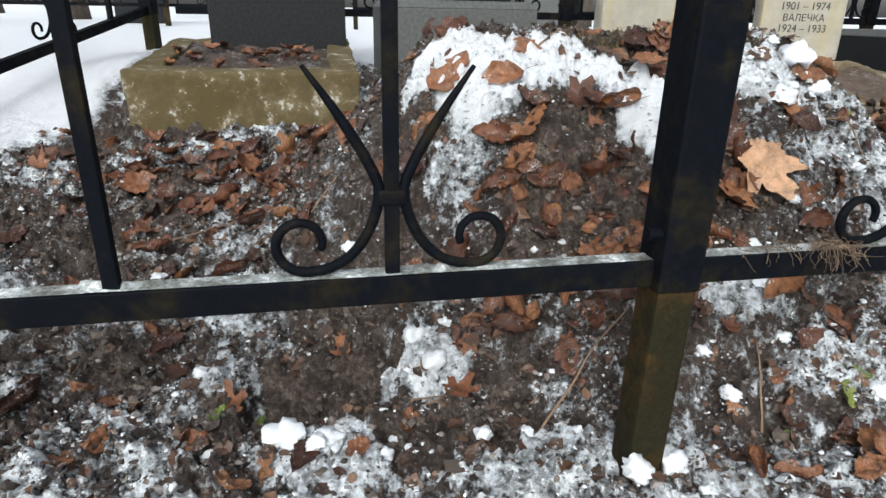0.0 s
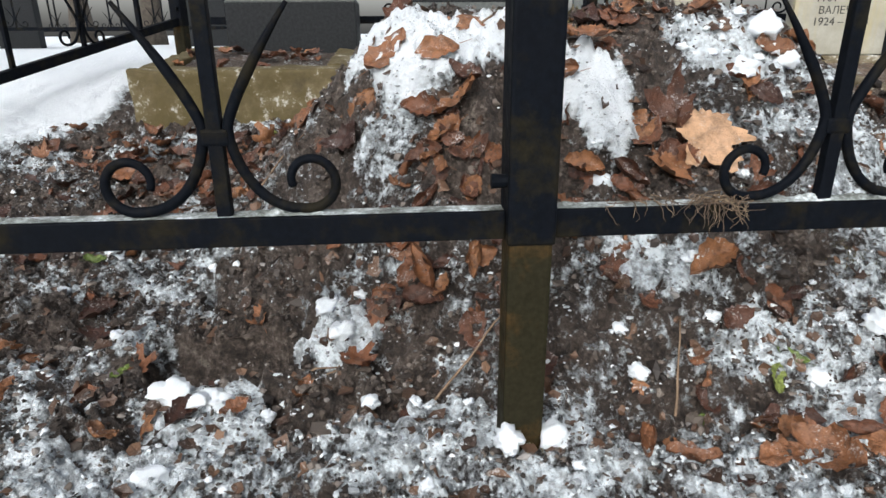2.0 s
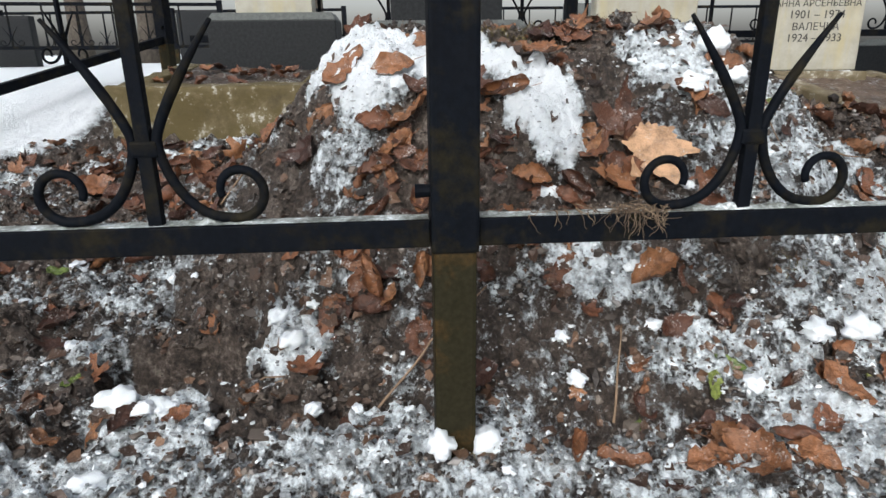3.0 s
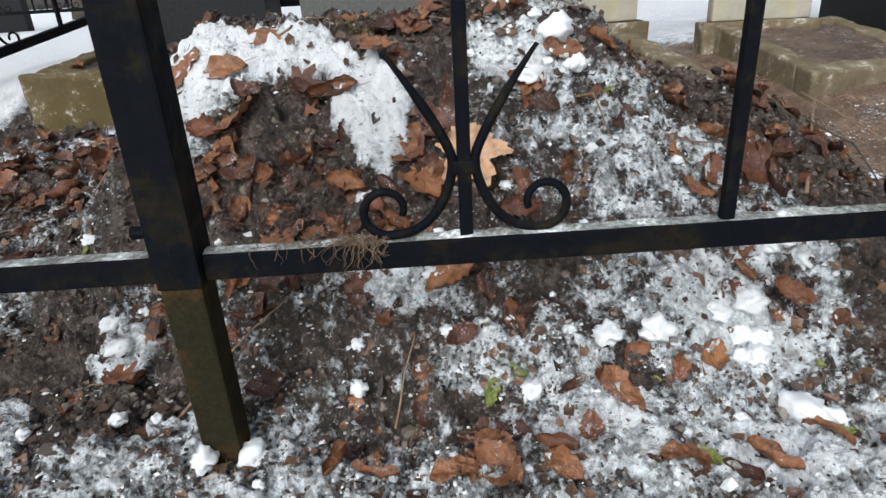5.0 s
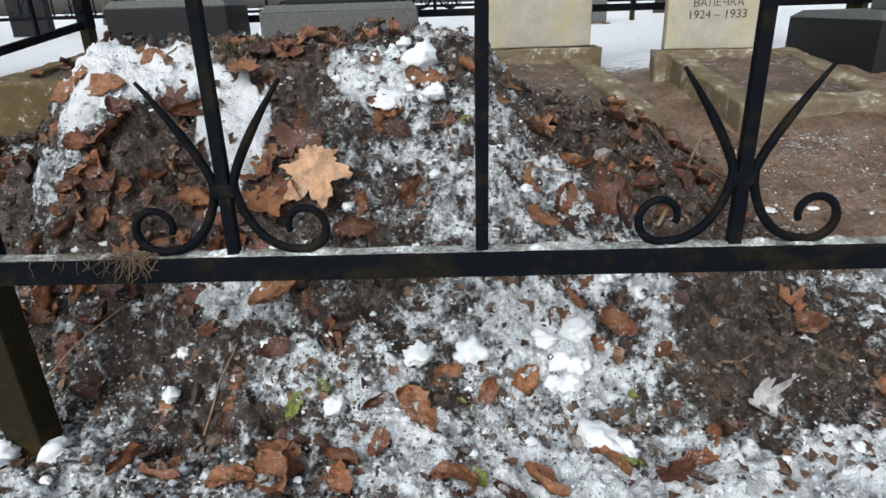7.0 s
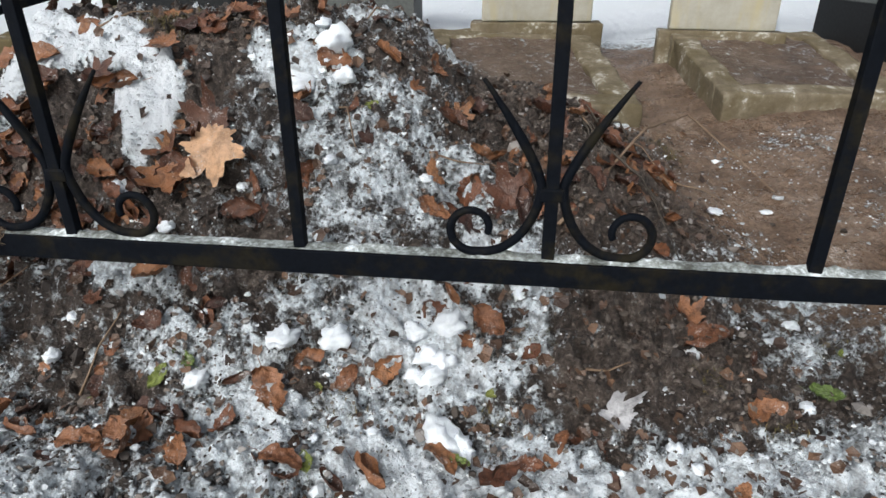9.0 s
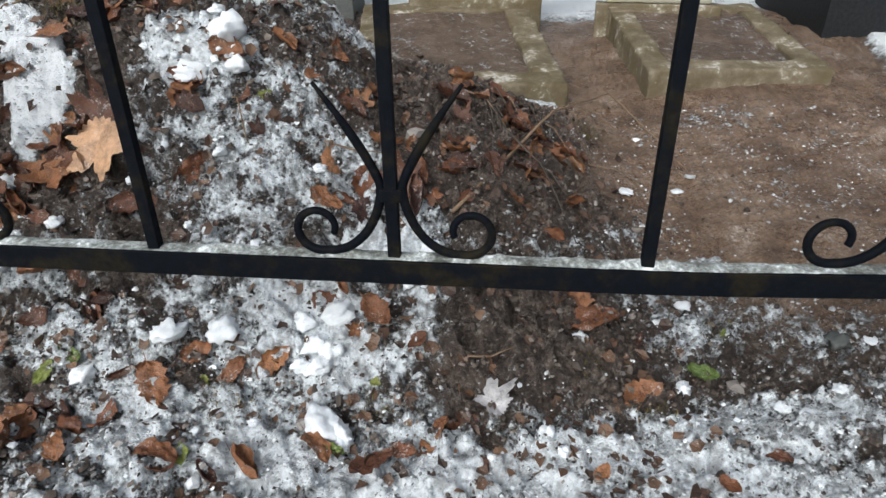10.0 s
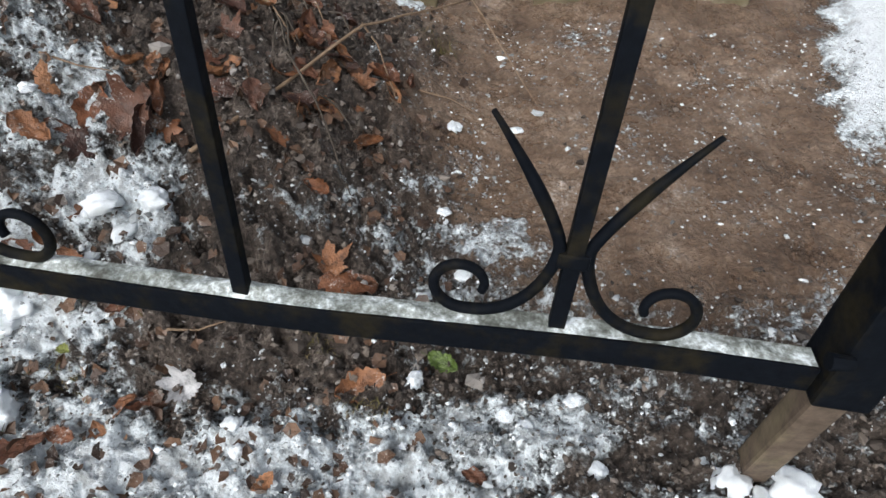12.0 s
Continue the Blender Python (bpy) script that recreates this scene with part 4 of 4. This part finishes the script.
foot_z = -0.05
stone = clod(2.98, 0.43, 0.03, 0.6, 0.3, "small grey stone on the red soil")
stone.data = stone.data.copy()
stone.data.materials[0] = GREYSTONE
stone.name = "stone"
tagged(stone, category="stone", group="loose stones")
clod(0.425, -0.045, 0.026, 0.8, label="clod of snow stuck to the post's foot", z=foot_z + 0.02)
clod(0.515, -0.03, 0.028, 0.9, label="clod of snow beside the post's foot", z=foot_z + 0.005)
for dx, dy, r in ((-0.05, -0.03, 0.035), (0.02, -0.06, 0.045), (0.07, -0.02, 0.04), (-0.09, 0.02, 0.03)):
    clod(3.25 + dx, 0.13 + dy, r, 0.6, label="snow heaped at the post's foot")


# frost on the rails
for k in range(24):
    a, d = clod_rng.uniform(0, 6.28), clod_rng.random() ** 0.6
    clod(1.17 + 0.15 * d * math.cos(a), 0.8 + 0.09 * d * math.sin(a), clod_rng.uniform(0.007, 0.018), 0.7, 0.2, "small clod of snow in a frosted lump")


def rail_frost(x0, x1, seed):
    nx, ny = int((x1 - x0) / 0.006), 7
    xs, ys = np.linspace(x0, x1, nx), np.linspace(-0.016, 0.0185, ny)
    gx, gy = np.meshgrid(xs, ys)
    n = fbm(gx, gy, 14, 3, seed) * 0.55 + fbm(gx, gy, 70, 2, seed + 1) * 0.45
    cover = -0.02 + 0.09 * np.abs(np.cos((gx - 0.03) * math.pi / 0.463)) ** 4 + 0.05 * ss(0.3, 1.4, gx)
    h = np.clip(n - 0.52 + cover, 0, 1) * 0.04 * np.clip(1.15 - np.abs(gy - 0.003) / 0.017, 0.08, 1)
    base = np.array([RAIL for x in xs])[None]
    by = np.array([bowed(x) for x in xs])[None]
    co = np.stack([gx, gy + by, base + 0.0009 + h], -1).reshape(-1, 3)
    i = np.arange(nx * ny).reshape(ny, nx)
    q = np.stack([i[:-1, :-1], i[:-1, 1:], i[1:, 1:], i[1:, :-1]], -1).reshape(-1, 4)
    keep = np.ones(len(q), bool)
    ob = new("frost_strip", fast_mesh("frost_strip", co, q[keep], FROST))
    return tagged(ob, "thin crust of snow on the fence's bottom rail", "snow", "snow on the rail")


rail_frost(-1.2, 0.41, 61)
rail_frost(0.496, 3.14, 63)


# twigs and stalks
def stalk(name, label, pts, r, mat=TWIG, group="twigs and stalks"):
    fine = []
    pts = [Vector(p) for p in pts]
    for a, b in zip(pts, pts[1:]):
        for k in range(6):
            t = k / 6
            fine.append(a.lerp(b, t) + noise.noise_vector((a + (b - a) * t) * 9) * 0.006)
    fine.append(pts[-1])
    bm = sweep(bmesh.new(), fine, [r * (1 - 0.6 * k / len(fine)) for k in range(len(fine))], 6)
    return tagged(smooth(part(name, bm, mat)), label, "twig", group)


def on(x, y, dz):
    return (x, y, float(height(x, y)) + dz)


stalk("dry_stalk", "long bent straw-coloured stalk over the red soil", [on(1.94, 0.58, 0.03), on(2.24, 1.09, 0.12), (2.5, 1.6, 0.3)], 0.006)
stalk("dry_stalk", "thin broken end of a dry stalk", [(2.5, 1.6, 0.3), on(2.66, 1.40, 0.09), on(2.77, 1.27, 0.01)], 0.004)
twig_rng = random.Random(12)
for k in range(13):
    x, y = twig_rng.uniform(1.85, 2.3), twig_rng.uniform(0.85, 1.35)
    a = twig_rng.gauss(-0.7, 0.5)
    ln = twig_rng.uniform(0.1, 0.32)
    stalk("root", "thin dark brown root in a pile of leaves", [on(x, y, 0.012), on(x + ln * 0.5 * math.cos(a), y + ln * 0.5 * math.sin(a), twig_rng.uniform(0.02, 0.05)), on(x + ln * math.cos(a), y + ln * math.sin(a), 0.008)], 0.004, BARK if k % 3 else TWIG)
for x, y, a, ln in ((0.29, 0.14, 0.5, 0.3), (-0.05, 0.27, 0.1, 0.18), (0.02, 0.28, -0.2, 0.14), (0.49, 0.88, 0.7, 0.2), (0.77, 0.90, 0.15, 0.3), (1.57, 0.67, 0.1, 0.16), (-0.80, 1.02, 0.2, 0.4), (-0.18, 0.86, 0.3, 0.15),
                    (1.31, 0.69, -1.0, 0.14), (0.79, 0.07, 1.2, 0.15), (2.01, 0.23, 0.4, 0.12), (1.30, 1.00, 0.9, 0.15), (2.39, 1.19, 0.1, 0.2)):
    stalk("twig", "thin dry twig lying on the soil", [on(x, y, 0.008), on(x + ln / 2 * math.cos(a), y + ln / 2 * math.sin(a), 0.02), on(x + ln * math.cos(a), y + ln * math.sin(a), 0.008)], 0.0035)


def tuft(label, x, y, z, n, length, mat, seed, droop=0.6, wide=0.05):
    """Short blades of dry grass or moss out of one spot."""
    rng = random.Random(seed)
    verts, faces = [], []
    for _ in range(n):
        bx, by = x + rng.gauss(0, wide), y + rng.gauss(0, wide * 0.6)
        bz = float(height(bx, by)) if z is None else z + rng.gauss(0, 0.008)
        a, ln = rng.uniform(0, 6.28), length * rng.uniform(0.4, 1.1)
        k = len(verts)
        for s in range(4):
            t = s / 3
            r = ln * t * (0.35 + 0.3 * t)
            zz = bz + ln * (t - droop * 1.6 * t * t)
            w = 0.0014 * (1 - 0.8 * t)
            px, py = bx + r * math.cos(a), by + r * math.sin(a)
            verts += [(px - w * math.sin(a), py + w * math.cos(a), zz), (px + w * math.sin(a), py - w * math.cos(a), zz)]
        faces += [(k + 2 * s, k + 2 * s + 1, k + 2 * s + 3, k + 2 * s + 2) for s in range(3)]
    return tagged(mesh_from("grass_tuft", verts, faces, mat), label, "grass tuft", kind="stuff")


MOSS = island_material("olive_moss", [(0.0, (0.05, 0.045, 0.015)), (0.6, (0.12, 0.1, 0.03)), (1.0, (0.2, 0.15, 0.07))], 0.8)
STRAW = island_material("dry_grass", [(0.0, (0.04, 0.026, 0.016)), (0.5, (0.1, 0.066, 0.042)), (1.0, (0.22, 0.16, 0.1))], 0.7)
tuft("olive moss and grass on the heap's crest", 0.72, 0.94, None, 420, 0.05, MOSS, 1, 0.5, 0.06)
tuft("dry brown grass along the heap's crest", 0.72, 3.01, None, 600, 0.06, STRAW, 2, 0.5, 0.14)
tuft("dry brown grass on the heap's top", 0.93, 1.06, None, 500, 0.06, STRAW, 3, 0.5, 0.12)


def root_tangle(label, x0, x1, n, seed, steps=9):
    """Fine roots with soil, tangled on the rail and hanging over its front."""
    rng = random.Random(seed)
    bm = bmesh.new()
    for _ in range(n):
        x, y = rng.uniform(x0, x1), rng.uniform(-0.022, 0.012)
        p = Vector((x, y, RAIL + rng.uniform(0.002, 0.014)))
        d = Vector((rng.gauss(0, 1), -0.3, rng.gauss(0, 0.3))).normalized()
        pts = [p]
        for k in range(steps):
            d = (d + Vector((rng.gauss(0, 0.6), rng.gauss(-0.05, 0.2), rng.gauss(-0.28, 0.4)))).normalized()
            q = pts[-1] + d * 0.007
            floor = RAIL + 0.003
            if q.y > -0.021 and q.z < floor:
                q.z = floor
            elif q.z < floor:
                q.y = min(q.y, -0.0225)
            pts.append(q)
        sweep(bm, pts, [0.001 * (1 - 0.6 * k / steps) for k in range(steps + 1)], 4)
    return tagged(part("root_tangle", bm, STRAW), label, "roots", kind="stuff")


root_tangle("tangle of dry brown roots hanging over the rail", 0.73, 0.82, 85, 4)
root_tangle("thin dry roots and soil caught on the rail", 0.57, 0.72, 22, 6, 6)
tuft("yellowish grass before the low kerb", 2.41, 1.49, None, 60, 0.09, MOSS, 5, 0.45, 0.03)
for k, (x, y) in enumerate(((1.91, 0.30), (1.43, 0.07), (1.28, 0.31), (2.46, 0.17), (2.67, 0.47), (1.80, 0.14), (0.48, -0.03), (-0.14, 1.85), (2.32, 0.30))):
    tuft("sparse green grass blades in thawing soil", x, y, None, 40, 0.035, MOSS, 10 + k, 0.55, 0.03)


# ---- the distance ----
def tree(label, x, y, r, tall, seed):
    rng = random.Random(seed)
    root = thing("bare_tree", label, "tree", "bare trees", at=pose(x, y, float(height(x, y)) - 0.1))
    pts = [(0.03 * math.sin(k), 0.03 * math.cos(k * 1.7), tall * k / 10) for k in range(11)]
    smooth(part("trunk", sweep(bmesh.new(), pts, [r * (1.35 if k == 0 else 1 - 0.085 * k) for k in range(11)], 14), BARK, root))
    for k in range(16):
        h = tall * rng.uniform(0.3, 0.98)
        a, ln = rng.uniform(0, 6.28), rng.uniform(0.8, 2.4)
        limb = [(math.cos(a) * ln * t, math.sin(a) * ln * t, h + ln * 0.7 * t ** 1.3) for t in (0, 0.25, 0.5, 0.75, 1)]
        bm = sweep(bmesh.new(), limb, [r * 0.3 * (1 - 0.2 * q) for q in range(5)], 6)
        for q in range(7):
            t = rng.uniform(0.3, 1)
            p = Vector((math.cos(a) * ln * t, math.sin(a) * ln * t, h + ln * 0.7 * t ** 1.3))
            sweep(bm, [p, p + Vector((rng.uniform(-0.4, 0.4), rng.uniform(-0.4, 0.4), rng.uniform(0.1, 0.6)))], [r * 0.07, r * 0.02], 4)
        part("limb", bm, BARK, root)


for k, (x, y, r) in enumerate(((-4.6, 12.5, 0.2), (-1.8, 17.0, 0.26), (2.5, 19.0, 0.24), (6.5, 15.0, 0.22), (9.0, 21.0, 0.3), (-8.5, 18.0, 0.28))):
    tree("bare dark tree trunk rising from the snow", x, y, r, 9.0 + k % 3, k)
fence_run("far_fence", "black iron grave fence far off in the snow", (0, 7.0), (0.0, 3.5, 7.0), alternating(0.4, 14, S, 0), pose(-9.2, 8.2, 0.4, 0, 0, 8), 4, ground_z=-0.2)
fence_run("far_fence", "second black iron grave fence far off in the snow", (0, 6.0), (0.0, 3.0, 6.0), alternating(0.4, 12, S, 1), pose(-6.5, 11.0, 0.4, 0, 0, -4), 5, ground_z=-0.2)
fence_run("far_fence", "black iron grave fence behind the rear railing", (0, 8.0), (0.0, 4.0, 8.0), alternating(0.4, 16, S, 1), pose(0.5, 10.5, 0.4, 0, 0, 0), 6, ground_z=-0.2)
headstone("dark far headstone standing in the snow", pose(-2.9, 10.2, 0.45, 0, 0, 5), 0.7, 0.2, 0.9, GRANITE, 21)
headstone("grey far headstone standing in the snow", pose(3.4, 9.2, 0.45, 0, 0, -5), 0.7, 0.2, 0.9, GREYSTONE, 22)
headstone("dark far headstone behind the railing", pose(-5.6, 9.6, 0.45, 0, 0, 5), 0.6, 0.2, 0.8, GRANITE, 23)
